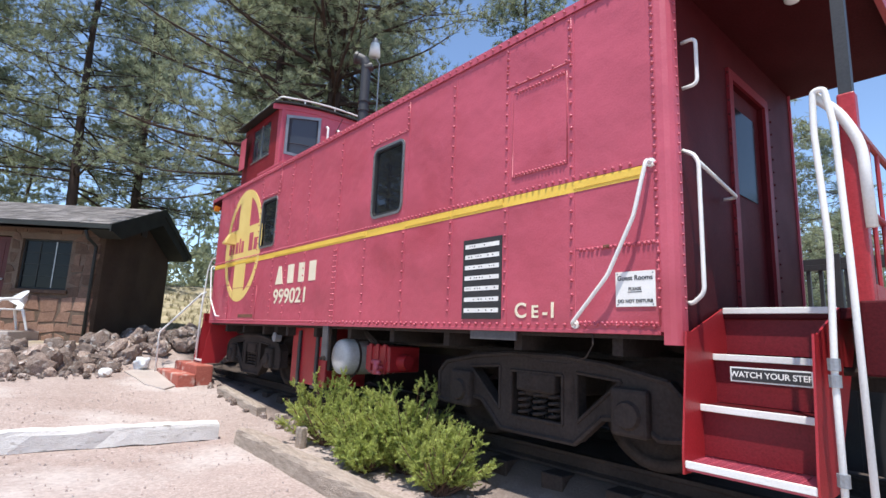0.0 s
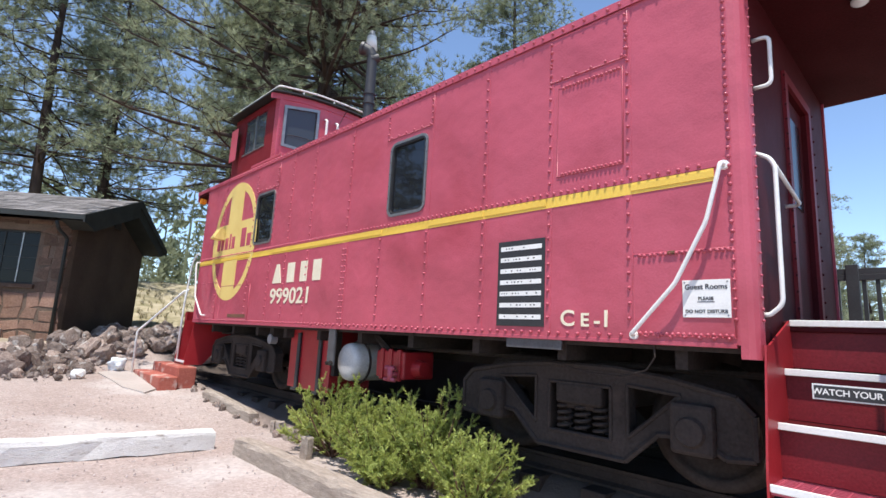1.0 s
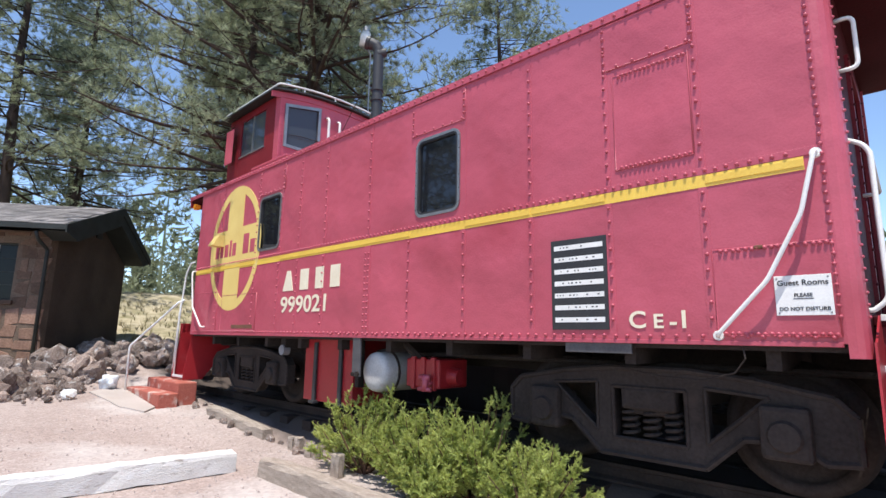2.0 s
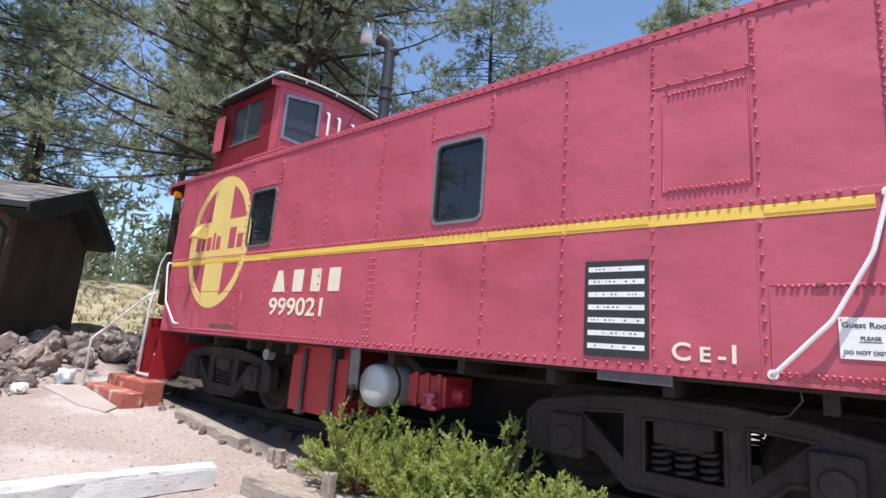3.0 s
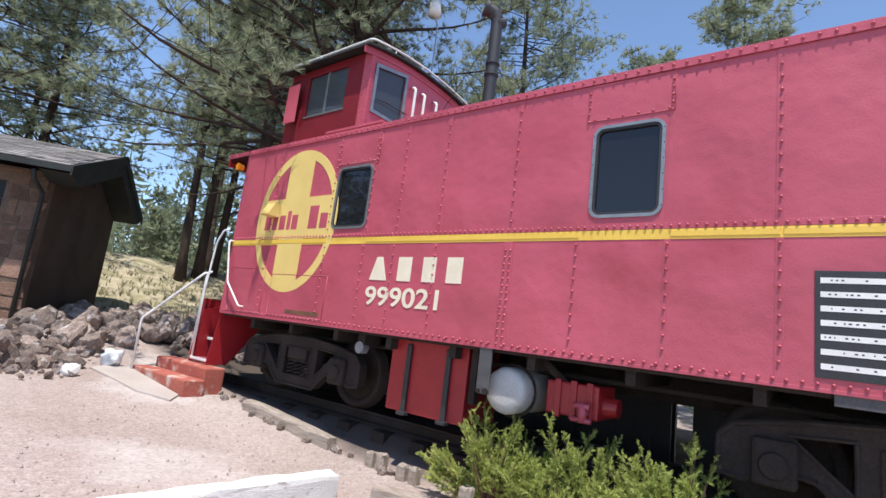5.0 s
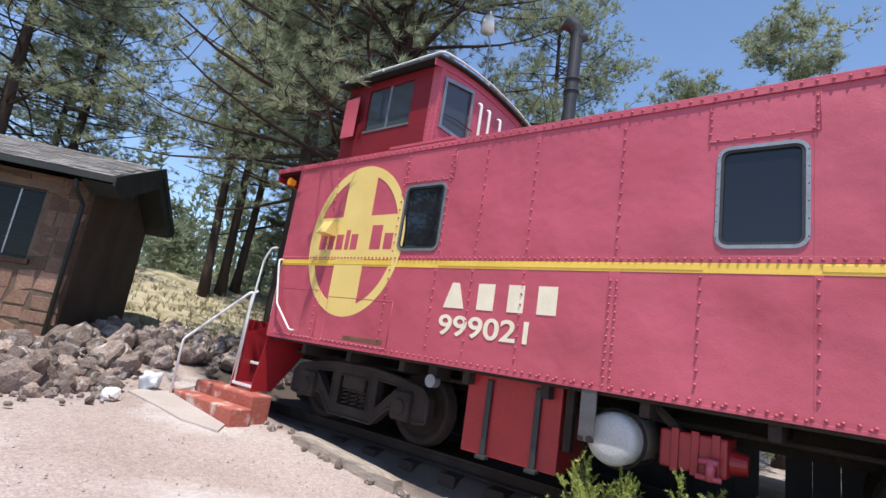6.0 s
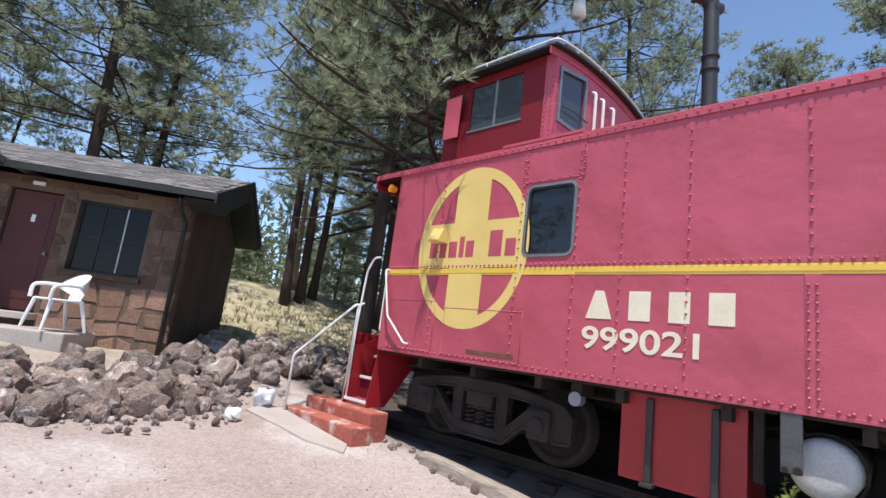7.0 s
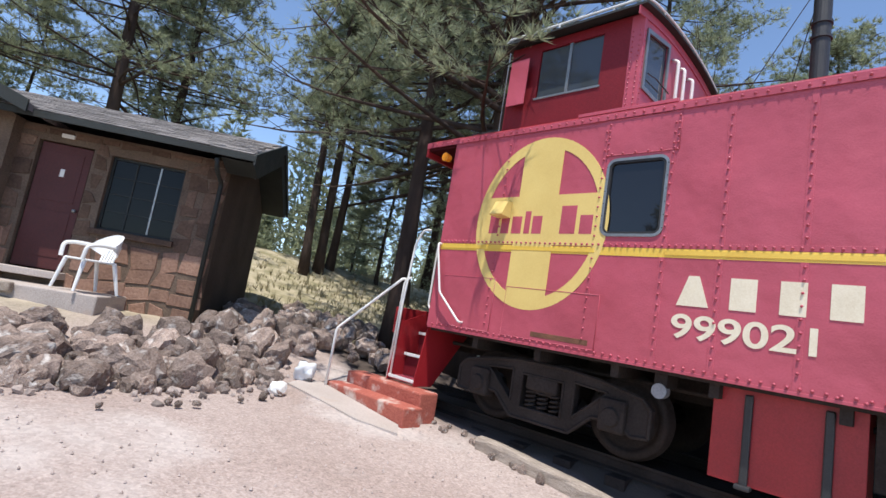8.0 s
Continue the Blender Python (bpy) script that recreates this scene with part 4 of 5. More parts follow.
for x in (0.5, 1.1):
    part("rail_leg", tube(bmesh.new(), [(x, CY0 - 0.05, rz(x)), (x, CY0 - 0.05, rz(x) + 0.08)], 0.012, 6), WHITE_PAINT, CAB)
# smoke pipe
bm = bmesh.new()
px, py = 0.86, 7.53
cyl(bm, (px, py, 3.85), (px, py, 5.27), 0.08, seg=20)
for z in (4.5, 4.66):
    cyl(bm, (px, py, z), (px, py, z + 0.03), 0.095, seg=20)
part("smoke_pipe", bm, BLACK_PAINT, CAB, "black sheet iron smoke pipe", smooth=False)
bm = bmesh.new()
tube(bm, [(px, py, 5.22), (px, py, 5.32), (px - 0.03, py + 0.03, 5.4), (px - 0.07, py + 0.07, 5.43), (px - 0.11, py + 0.11, 5.45)], [0.08, 0.085, 0.088, 0.088, 0.09], 18)
cyl(bm, (px - 0.10, py + 0.10, 5.445), (px - 0.13, py + 0.13, 5.46), 0.105, seg=18)
cyl(bm, (px, py, 5.26), (px + 0.08, py - 0.08, 5.3), 0.09, 0.06, 14)
part("pipe_cowl", bm, BLACK_PAINT, CAB)
for dx, dy in ((0.5, 0.4), (-0.3, 0.55)):
    part("guy_wire", tube(bmesh.new(), [(px, py, 5.2), (px + dx, py + dy, 3.9)], 0.005, 5), UNDER, CAB)
part("antenna", tube(bmesh.new(), [(0.45, 11.15, 3.8), (0.45, 11.15, 5.35)], 0.008, 6), GALV, CAB)
part("roof_walk", B(0.7, W - 0.7, 11.0, 11.9, 4.0, 4.05), BLACK_PAINT, CAB)

# stone cabin
HM = Matrix(((0.81, 0.59, 0, -1.62), (-0.59, 0.81, 0, 14.95), (0, 0, 1, 0.1), (0, 0, 0, 1)))
HUT = thing("cabin", (-1.62, 14.95, 0.3), "low brown stone cabin with grey shingle roof", "cabin")


def hpart(name, bm, material, parent=None, label="", smooth=False, kind=""):
    bmesh.ops.transform(bm, matrix=HM, verts=bm.verts)
    return part(name, bm, material, parent or HUT, label, smooth, kind)


HL, HD, HZ0, HZ1 = -7.2, 3.6, 0.1, 2.98
bm = bmesh.new()
holed(bm, [(HL, HZ0), (0, HZ0), (0, HZ1), (HL, HZ1)], [[(-2.74, 0.80), (-1.96, 0.80), (-1.96, 2.76), (-2.74, 2.76)], [(-1.70, 1.55), (-0.60, 1.55), (-0.60, 2.72), (-1.70, 2.72)]], "y", 0.0, 0.25)
FRONT = hpart("front_wall", bm, MORTAR, label="dark mortared wall of brown stone")
bm = bmesh.new()
prism(bm, [(0.25, HZ0), (HD, HZ0), (HD, HZ1 - 0.1), (1.85, 3.74), (0.25, HZ1 + 0.1)], "x", -0.25, 0.0)
hpart("gable_wall", bm, PLASTER, label="dark brown stuccoed gable wall")
hpart("back_wall", B(HL, -0.25, HD - 0.25, HD, HZ0, HZ1 - 0.1), PLASTER)
hpart("side_wall", B(HL, HL + 0.25, 0.25, HD - 0.25, HZ0, HZ1), PLASTER)
hpart("inner_floor", B(HL + 0.25, -0.25, 0.25, HD - 0.25, 0.7, 0.78), MORTAR)
# roof
for name, a, b in (("front", (-0.52, 2.98), (1.95, 3.88)), ("back", (3.95, 2.90), (1.95, 3.88))):
    bm = bmesh.new()
    d = Vector((b[0] - a[0], b[1] - a[1])).normalized()
    nn = Vector((-d.y, d.x)) * (1 if name == "front" else -1) * 0.07
    prism(bm, [a, b, (b[0] + nn.x, b[1] + nn.y), (a[0] + nn.x, a[1] + nn.y)], "x", HL - 0.3, 0.48)
    hpart("roof_slope", bm, SHINGLE)
bm = bmesh.new()
rs = random.Random(8)
for k in range(13):
    t = k / 13
    y, z = lerp(-0.55, 1.95, t), lerp(3.055, 3.965, t)
    x = 0.5 - rs.uniform(0, 0.2)
    while x > -5.5:
        w = rs.uniform(0.22, 0.34)
        m = Matrix.Translation((x - w / 2, y + 0.12, z + 0.045 + rs.uniform(0, 0.006))) @ Matrix.Rotation(math.atan2(0.91, 2.5) - 0.04, 4, "X")
        box(bm, -w / 2 + 0.004, w / 2 - 0.004, -0.13, 0.13, -0.004, 0.006, m=m)
        x -= w
hpart("shingles", bm, mat("loose_shingles", (0.24, 0.22, 0.215), (0.15, 0.14, 0.135), 3, 40, 0.9, bump=0.4, per_piece=0.35, island=True, spec=0.2), kind="stuff")
hpart("fascia", B(HL - 0.3, 0.5, -0.555, -0.525, 2.95, 3.05, bev=0.004), TRIM_DARK)
for a, b in (((-0.55, 2.90), (1.95, 3.80)), ((3.98, 2.82), (1.95, 3.80))):
    bm = bmesh.new()
    prism(bm, [a, b, (b[0], b[1] + 0.2), (a[0], a[1] + 0.16)], "x", 0.485, 0.515)
    hpart("rake_board", bm, TRIM_DARK)
bm = bmesh.new()
prism(bm, [(-0.5, 2.93), (1.95, 3.80), (3.93, 2.85), (3.6, 2.75), (1.95, 3.55), (0.0, 2.80)], "x", 0.004, 0.48)
hpart("gable_soffit", bm, TRIM_DARK)
hpart("vent", B(0.002, 0.02, 1.8, 2.1, 3.2, 3.5), BLACK_PAINT)
# taller wing of the cabin
bm = bmesh.new()
prism(bm, [(-8.6, HZ0), (-3.0, HZ0), (-3.0, 3.0), (-5.7, 4.0), (-8.6, 2.98)], "y", -0.22, 3.4)
hpart("wing", bm, MORTAR)
bm = bmesh.new()
prism(bm, [(-2.60, 3.0), (-5.7, 4.15), (-5.7, 4.24), (-2.60, 3.1)], "y", -0.75, 3.6)
hpart("wing_roof", bm, SHINGLE)
hpart("wing_fascia", prism(bmesh.new(), [(-2.55, 2.94), (-5.7, 4.10), (-5.7, 4.26), (-2.55, 3.12)], "y", -0.79, -0.755), TRIM_DARK)
# door
DR = hpart("door", B(-2.71, -1.99, 0.05, 0.10, 0.82, 2.74, bev=0.004), DOOR_RED, label="dull red wooden cabin door")
hpart("door_panel", B(-2.61, -2.09, 0.042, 0.052, 1.0, 1.7, bev=0.003), DOOR_RED, DR)
hpart("door_panel", B(-2.61, -2.09, 0.042, 0.052, 1.85, 2.62, bev=0.003), DOOR_RED, DR)
hpart("door_mark", B(-2.37, -2.31, 0.036, 0.042, 2.24, 2.36), WHITE_PAINT, DR, "small pale plate bar")
bm = bmesh.new()
bmesh.ops.create_uvsphere(bm, u_segments=10, v_segments=6, radius=0.03, matrix=Matrix.Translation((-2.04, 0.02, 1.75)))
hpart("door_knob", bm, STEEL, DR)
hpart("lintel_lamp", B(-2.44, -2.26, -0.04, 0.0, 2.84, 2.90, bev=0.005), WHITE_PAINT)
hpart("door_sill", B(-2.8, -1.9, -0.28, 0.1, 0.70, 0.80, bev=0.01), CONCRETE)
# window: metal frame with small panes
WIN = hpart("window", holed(bmesh.new(), [(-1.70, 1.55), (-0.60, 1.55), (-0.60, 2.72), (-1.70, 2.72)], [[(-1.66, 1.59), (-0.64, 1.59), (-0.64, 2.68), (-1.66, 2.68)]], "y", 0.08, 0.12), TRIM_DARK, label="dark metal window with many small panes")
for k in range(4):
    for i in range(3):
        # a pale curtain hangs behind the fixed side of the window
        x0, x1 = ((-1.655, -1.345), (-1.325, -0.995), (-0.975, -0.645))[i]
        z0 = 1.595 + k * 0.272
        hpart("pane", B(x0, x1, 0.10, 0.105, z0, z0 + 0.262), GLASS_DULL, WIN)
for x in (-1.335, -0.985):
    hpart("upright", B(x - 0.012, x + 0.012, 0.085, 0.115, 1.59, 2.68), STEEL if x > -1.2 else TRIM_DARK, WIN)
for k in range(1, 4):
    z = 1.59 + k * 0.272
    hpart("glazing_bar", B(-1.66, -0.64, 0.088, 0.112, z - 0.008, z + 0.008), TRIM_DARK, WIN)
CURT = mat("grey_curtain", (0.16, 0.16, 0.165), (0.12, 0.12, 0.125), 4, 30, 0.9, stretch=(8, 1, 1))
hpart("curtain", B(-1.65, -1.25, 0.125, 0.13, 1.6, 2.67), CURT, WIN, "grey curtain drawn across half the window")
hpart("window_sill", B(-1.76, -0.54, -0.07, 0.08, 1.46, 1.55, bev=0.01), STONE_WALL, WIN)
# drain pipe
bm = bmesh.new()
tube(bm, bend([(-0.05, -0.5, 2.9), (-0.05, -0.4, 2.75), (-0.03, -0.06, 2.6), (-0.03, -0.06, 0.35)], 0.06), 0.035, 10)
hpart("drain_pipe", bm, TRIM_DARK, smooth=True)
# wall stones, each a piece of the wall
rs = random.Random(5)
OPEN = [(-2.78, -1.92, 0.7, 2.80), (-1.76, -0.54, 1.46, 2.76)]
z = 0.25
while z < 2.93:
    h = rs.uniform(0.17, 0.36)
    h = min(h, 2.95 - z)
    x = 0.02
    while x > -3.9:
        w = rs.uniform(0.24, 0.48)
        a, b = x - w + 0.012, x - 0.012
        for o in OPEN:
            if z + h > o[2] and z < o[3]:
                if b > o[0] and a < o[0] and b < o[1]:
                    b = o[0]
                elif a < o[1] and b > o[1]:
                    a = o[1]
                elif a >= o[0] and b <= o[1]:
                    a = b
        if b - a > 0.06 and h > 0.07:
            bm = bmesh.new()
            j = lambda: rs.uniform(-0.055, 0.055) if h > 0.15 else rs.uniform(-0.02, 0.02)
            q = [(a + j(), z + 0.012 + j()), (b + j(), z + 0.012 + j()), (b + j(), z + h - 0.012 + j()), (a + j(), z + h - 0.012 + j())]
            dep = -rs.uniform(0.006, 0.02)
            v0 = [bm.verts.new((p[0], 0.01, p[1])) for p in q]
            c = (sum(p[0] for p in q) / 4, sum(p[1] for p in q) / 4)
            v1 = [bm.verts.new((lerp(p[0], c[0], 0.08), dep, lerp(p[1], c[1], 0.08))) for p in q]
            bm.faces.new(v1)
            for i in range(4):
                bm.faces.new((v0[i], v0[(i + 1) % 4], v1[(i + 1) % 4], v1[i]))
            bmesh.ops.recalc_face_normals(bm, faces=bm.faces)
            hpart("stone", bm, STONE_BASE if z < 1.05 else STONE_WALL, FRONT)
        x -= w
    z += h
# porch slab
bm = bmesh.new()
box(bm, -6.5, -1.0, -0.95, 0.0, 0.10, 0.60, 0.02, m=HM)
solo("porch_slab", bm, CONCRETE, "pale concrete porch slab before the cabin", "porch", kind="structure")
bm = bmesh.new()
box(bm, -6.5, -2.5, -1.5, -0.95, 0.0, 0.42, 0.02, m=HM)
solo("porch_step", bm, CONCRETE, "pale concrete step below the porch", "step", kind="structure")
bm = bmesh.new()
box(bm, -6.3, -2.0, -1.06, -0.955, 0.48, 0.62, 0.02, m=HM)
solo("porch_kerb", bm, TIMBER, "weathered timber edge of the porch", "timber")


# plastic chair
def chair(m):
    c = thing("plastic_chair", (0, 0, 0), "white moulded plastic armchair on the porch", "chair")
    part("seat", B(-0.22, 0.22, -0.22, 0.22, 0.40, 0.43, bev=0.012), PLASTIC, c)
    bm = bmesh.new()
    n = 16
    cols = []
    for k in range(n + 1):
        a = math.pi * k / n
        f = math.sin(a)
        col = []
        for off, h in ((0.0, 0.59 - 0.10 * f), (0.0, 0.64 + 0.19 * f), (0.022, 0.64 + 0.19 * f), (0.022, 0.59 - 0.10 * f)):
            tilt = 0.12 * (h - 0.5) * f
            col.append(bm.verts.new(((0.25 + off) * math.cos(a), 0.10 + tilt + (0.15 + off) * f, h)))
        cols.append(col)
    for p, q in zip(cols, cols[1:]):
        for i in range(4):
            bm.faces.new((p[i], q[i], q[(i + 1) % 4], p[(i + 1) % 4]))
    bm.faces.new(cols[0][::-1])
    bm.faces.new(cols[-1])
    bmesh.ops.recalc_face_normals(bm, faces=bm.faces)
    part("back_top", bm, PLASTIC, c)
    for k in range(5):
        x = -0.13 + 0.065 * k
        part("back_slat", tube(bmesh.new(), [(x, 0.20, 0.42), (x * 1.1, 0.26, 0.66)], 0.018, 6), PLASTIC, c)
    for sx in (-1, 1):
        part("arm", tube(bmesh.new(), bend([(sx * 0.25, 0.12, 0.63), (sx * 0.28, -0.1, 0.63), (sx * 0.27, -0.24, 0.60), (sx * 0.25, -0.25, 0.42)], 0.06), 0.026, 8), PLASTIC, c)
        part("leg", tube(bmesh.new(), [(sx * 0.21, -0.2, 0.41), (sx * 0.26, -0.27, 0.0)], [0.03, 0.02], 8), PLASTIC, c)
        part("leg", tube(bmesh.new(), [(sx * 0.2, 0.2, 0.41), (sx * 0.25, 0.30, 0.0)], [0.03, 0.02], 8), PLASTIC, c)
    c.matrix_basis = m
    return c


cp = HM @ Vector((-1.35, -0.6, 0.62))
chair(Matrix.Translation(cp) @ Matrix.Rotation(radians(-72), 4, "Z") @ Matrix.Diagonal((1.05, 1.05, 1.05, 1)))
BEN = thing("bench", HM @ Vector((-3.45, -0.5, 0.62)), "dark brown wooden bench on the porch", "bench")
DKWOOD = mat("dark_bench_wood", (0.05, 0.032, 0.022), (0.035, 0.022, 0.016), 4, 30, 0.7, stretch=(1, 8, 8))


def bpart(name, *a):
    bm = B(*a, bev=0.008)
    bmesh.ops.transform(bm, matrix=HM, verts=bm.verts)
    part(name, bm, DKWOOD, BEN)


bpart("seat", -4.05, -2.98, -0.75, -0.3, 1.0, 1.06)
bpart("backrest", -4.05, -2.98, -0.3, -0.25, 1.1, 1.5)
for x in (-4.0, -3.07):
    bpart("arm", x, x + 0.08, -0.8, -0.25, 1.26, 1.31)
    bpart("leg", x, x + 0.08, -0.78, -0.70, 0.62, 1.26)
    bpart("leg", x, x + 0.08, -0.33, -0.25, 0.62, 1.5)
cu = B(-3.75, -3.2, -0.34, -0.30, 1.1, 1.45, bev=0.02)
bmesh.ops.transform(cu, matrix=HM, verts=cu.verts)
solo("cushion", cu, mat("grey_cushion", (0.45, 0.43, 0.42), None, 5, 80, 0.9), "grey cushion leaning on the bench", "cushion")


# yard edging
def log_beam(name, p0, p1, w, h, material, label, seed):
    r = random.Random(seed)
    p0, p1 = Vector(p0), Vector(p1)
    d = p1 - p0
    n = max(6, int(d.length / 0.18))
    side = Vector((-d.y, d.x, 0)).normalized()
    bm = bmesh.new()
    rings = []
    prof = [(-0.5, 0), (-0.5, 0.78), (-0.42, 0.93), (-0.15, 1.0), (0.2, 0.98), (0.44, 0.92), (0.5, 0.75), (0.5, 0)]
    for i in range(n + 1):
        c = p0 + d * i / n
        e = 0.93 if i in (0, n) else 1
        rings.append([bm.verts.new(c + side * (a * w * e + r.uniform(-0.012, 0.012)) + Vector((0, 0, b * h * e + r.uniform(-0.01, 0.01)))) for a, b in prof])
    for a, b in zip(rings, rings[1:]):
        for k in range(len(prof)):
            bm.faces.new((a[k], a[(k + 1) % len(prof)], b[(k + 1) % len(prof)], b[k]))
    bm.faces.new(rings[0][::-1])
    bm.faces.new(rings[-1])
    bmesh.ops.recalc_face_normals(bm, faces=bm.faces)
    return solo(name, bm, material, label, "timber")


log_beam("edging_timber", (-0.74, 7.12, -0.43), (-0.80, 3.2, -0.43), 0.20, 0.22, TIMBER, "long weathered grey timber edging the bed", 1)
log_beam("edging_timber", (0.02, 10.35, -0.25), (0.10, 8.68, -0.41), 0.17, 0.19, TIMBER, "short cracked grey timber beside the track", 2)
log_beam("kerb_timber", (-0.92, 7.52, -0.40), (-5.5, 7.66, -0.29), 0.19, 0.22, TIMBER_WHITE, "white painted flaking timber kerb on gravel", 3)
for y, x, h in ((8.02, 0.10, 0.16), (7.86, 0.10, 0.17), (7.5, 0.03, 0.15), (7.34, 0.03, 0.16), (6.52, -0.27, 0.24)):
    bm = bmesh.new()
    box(bm, x - 0.05, x + 0.05, y - 0.055, y + 0.055, gz(x, y) - 0.06, gz(x, y) + h, 0.02)
    for v in bm.verts:
        v.co += Vector((random.uniform(-0.01, 0.01), random.uniform(-0.01, 0.01), random.uniform(-0.012, 0.012)))
    solo("timber_stub", bm, TIMBER, "short grey timber stub set in gravel", "timber", "stubs along the bed")

# painted concrete steps and pad at the far platform
CST = thing("concrete_steps", (-0.2, 11.9, -0.05), "worn red painted concrete steps at the far platform", "steps")
part("upper_step", B(-0.24, 0.08, 11.14, 12.66, -0.2, 0.23, bev=0.025), STEP_RED, CST)
part("lower_step", B(-0.56, -0.245, 11.06, 12.70, -0.2, 0.07, bev=0.02), STEP_RED, CST)
bm = bmesh.new()
prism(bm, [(-1.14, 12.70), (-0.9, 12.82), (-0.57, 12.8), (-0.57, 11.1), (-0.80, 10.85), (-1.02, 11.35), (-1.06, 12.0)], "z", -0.2, -0.015)
for v in bm.verts:
    v.co.z = gz(v.co.x, v.co.y) + (0.022 if v.co.z > -0.1 else -0.15)
solo("concrete_pad", bm, CONCRETE, "pale worn concrete pad in the gravel", "pad", kind="structure")
HR = thing("hand_rail", (-0.6, 12.6, 0.0), "white painted pipe hand rail beside the steps", "hand rail")
part("pipe", tube(bmesh.new(), bend([(-0.60, 12.62, -0.05), (-0.62, 12.58, 0.80), (-0.02, 12.08, 1.63), (0.03, 12.06, 1.63)], 0.05), 0.019, 10), WHITE_PAINT, HR, smooth=True)

# white stone and plastic bag in the yard
def rock_mesh(seed, sub=2, rough=0.35):
    bm = bmesh.new()
    bmesh.ops.create_icosphere(bm, subdivisions=sub, radius=0.5)
    o = Vector((seed * 7.3, seed * 3.1, seed * 1.7))
    for v in bm.verts:
        n = v.co.normalized()
        k = 1 + rough * noise.noise(n * 1.3 + o) + 0.5 * rough * noise.noise(n * 3.1 + o) + 0.3 * rough * noise.noise(n * 7 + o)
        cell = noise.cell(n * 1.6 + o)
        v.co = v.co * (k + 0.10 * cell)
    return bm


bm = rock_mesh(3)
bmesh.ops.transform(bm, matrix=pose(-1.50, 12.3, 0.02, 10, 20, 30) @ Matrix.Diagonal((0.24, 0.2, 0.2, 1)), verts=bm.verts)
solo("white_stone", bm, WHITE_PAINT, "small white painted stone on the gravel", "stone")
bm = rock_mesh(9, 3, 0.5)
bmesh.ops.transform(bm, matrix=pose(-0.80, 12.85, 0.14, 10, 30, 30) @ Matrix.Diagonal((0.34, 0.26, 0.3, 1)), verts=bm.verts)
solo("plastic_bag", bm, PLASTIC_BAG, "crumpled pale plastic bag beside the hand rail", "bag", smooth=True)

# lava rock bank
BANK = thing("rock_bank", (-3, 13.4, 0), "rough bank of dark lava rocks before the cabin", "rock bank")
shapes = [mesh_of("rock", rock_mesh(i + 20, 3 if i < 6 else 2), LAVA) for i in range(12)]
rk = random.Random(11)


def put_rock(x, y, z, s):
    ob = new("rock", shapes[rk.randrange(12)])
    ob.parent = BANK
    ob.matrix_parent_inverse = Matrix.Translation(-Vector(BANK.location))
    ob.matrix_basis = pose(x, y, z, rk.uniform(0, 360), rk.uniform(0, 360), rk.uniform(0, 360)) @ Matrix.Diagonal((s * rk.uniform(0.8, 1.35), s * rk.uniform(0.8, 1.2), s * rk.uniform(0.65, 1.0), 1))


def bank_line(x):
    """The foot of the bank."""
    return 12.35 - 0.28 * math.sin((x + 4.6) * 1.25) if x < -1.7 else 12.35 + (x + 1.7) * 1.25


count = 0
for layer in range(3):
    for k in range(400):
        if count > 285:
            break
        x = rk.uniform(-6.2, -0.7)
        t = rk.random()
        y = bank_line(x) + t * 1.9
        hp = HM.inverted() @ Vector((x, y, 0))
        if hp.y > -0.15 and hp.x < 0.3 or (hp.y > -1.12 and hp.x < -0.9) or (hp.y > -1.6 and hp.x < -2.4):
            continue
        s = rk.choice((0.1, 0.12, 0.15, 0.18, 0.22, 0.26, 0.32, 0.44)) * (1.05 if layer == 0 else 0.85)
        z = gz(x, y) + 0.36 * smooth(0, 0.9, t) * (0.2 + 0.3 * layer) + s * 0.18
        put_rock(x, y, z, s)
        count += 1
for k in range(14):
    x = rk.uniform(-6, -1.2)
    put_rock(x, bank_line(x) - rk.uniform(0.05, 0.5), gz(x, bank_line(x)) + 0.01, rk.uniform(0.05, 0.13))
bm = bmesh.new()
for k in range(420):
    x = rk.uniform(-6.2, -0.75)
    y = bank_line(x) + rk.uniform(-0.35, 1.7) * rk.random()
    r = rk.uniform(0.02, 0.065)
    m = pose(x, y, gz(x, y) + 0.10 * smooth(0, 0.8, y - bank_line(x)) + r * 0.3, rk.uniform(0, 360), rk.uniform(0, 360), 0) @ Matrix.Diagonal((r, r * 0.8, r * 0.7, 1))
    vs = bmesh.ops.create_icosphere(bm, subdivisions=1, radius=1.0, matrix=m)["verts"]
    for v in vs:
        v.co += Vector((rk.uniform(-1, 1), rk.uniform(-1, 1), rk.uniform(-1, 1))) * r * 0.25
part("rubble", bm, mat("lava_rubble", (0.36, 0.30, 0.27), (0.22, 0.175, 0.155), 3, 30, 0.95, bump=0.5, per_piece=0.35, island=True, spec=0.2), BANK, kind="stuff")
# rocks in the shade behind the steps and pebbles by the track
HEAP = thing("rock_heap", (0.3, 14.6, 0.1), "dark shaded lava rocks behind the steps", "rock heap")
for k in range(110):
    x, y = rk.uniform(-0.9, 2.6), rk.uniform(13.4, 16.5)
    hp = HM.inverted() @ Vector((x, y, 0))
    if hp.x < 0.1:
        continue
    s = rk.uniform(0.18, 0.5)
    ob = new("rock", shapes[rk.randrange(12)])
    ob.parent = HEAP
    ob.matrix_parent_inverse = Matrix.Translation(-Vector(HEAP.location))
    ob.matrix_basis = pose(x, y, gz(x, y) + s * 0.25 + rk.uniform(0, 0.12), rk.uniform(0, 360), rk.uniform(0, 360), 0) @ Matrix.Diagonal((s, s * 0.9, s * 0.75, 1))
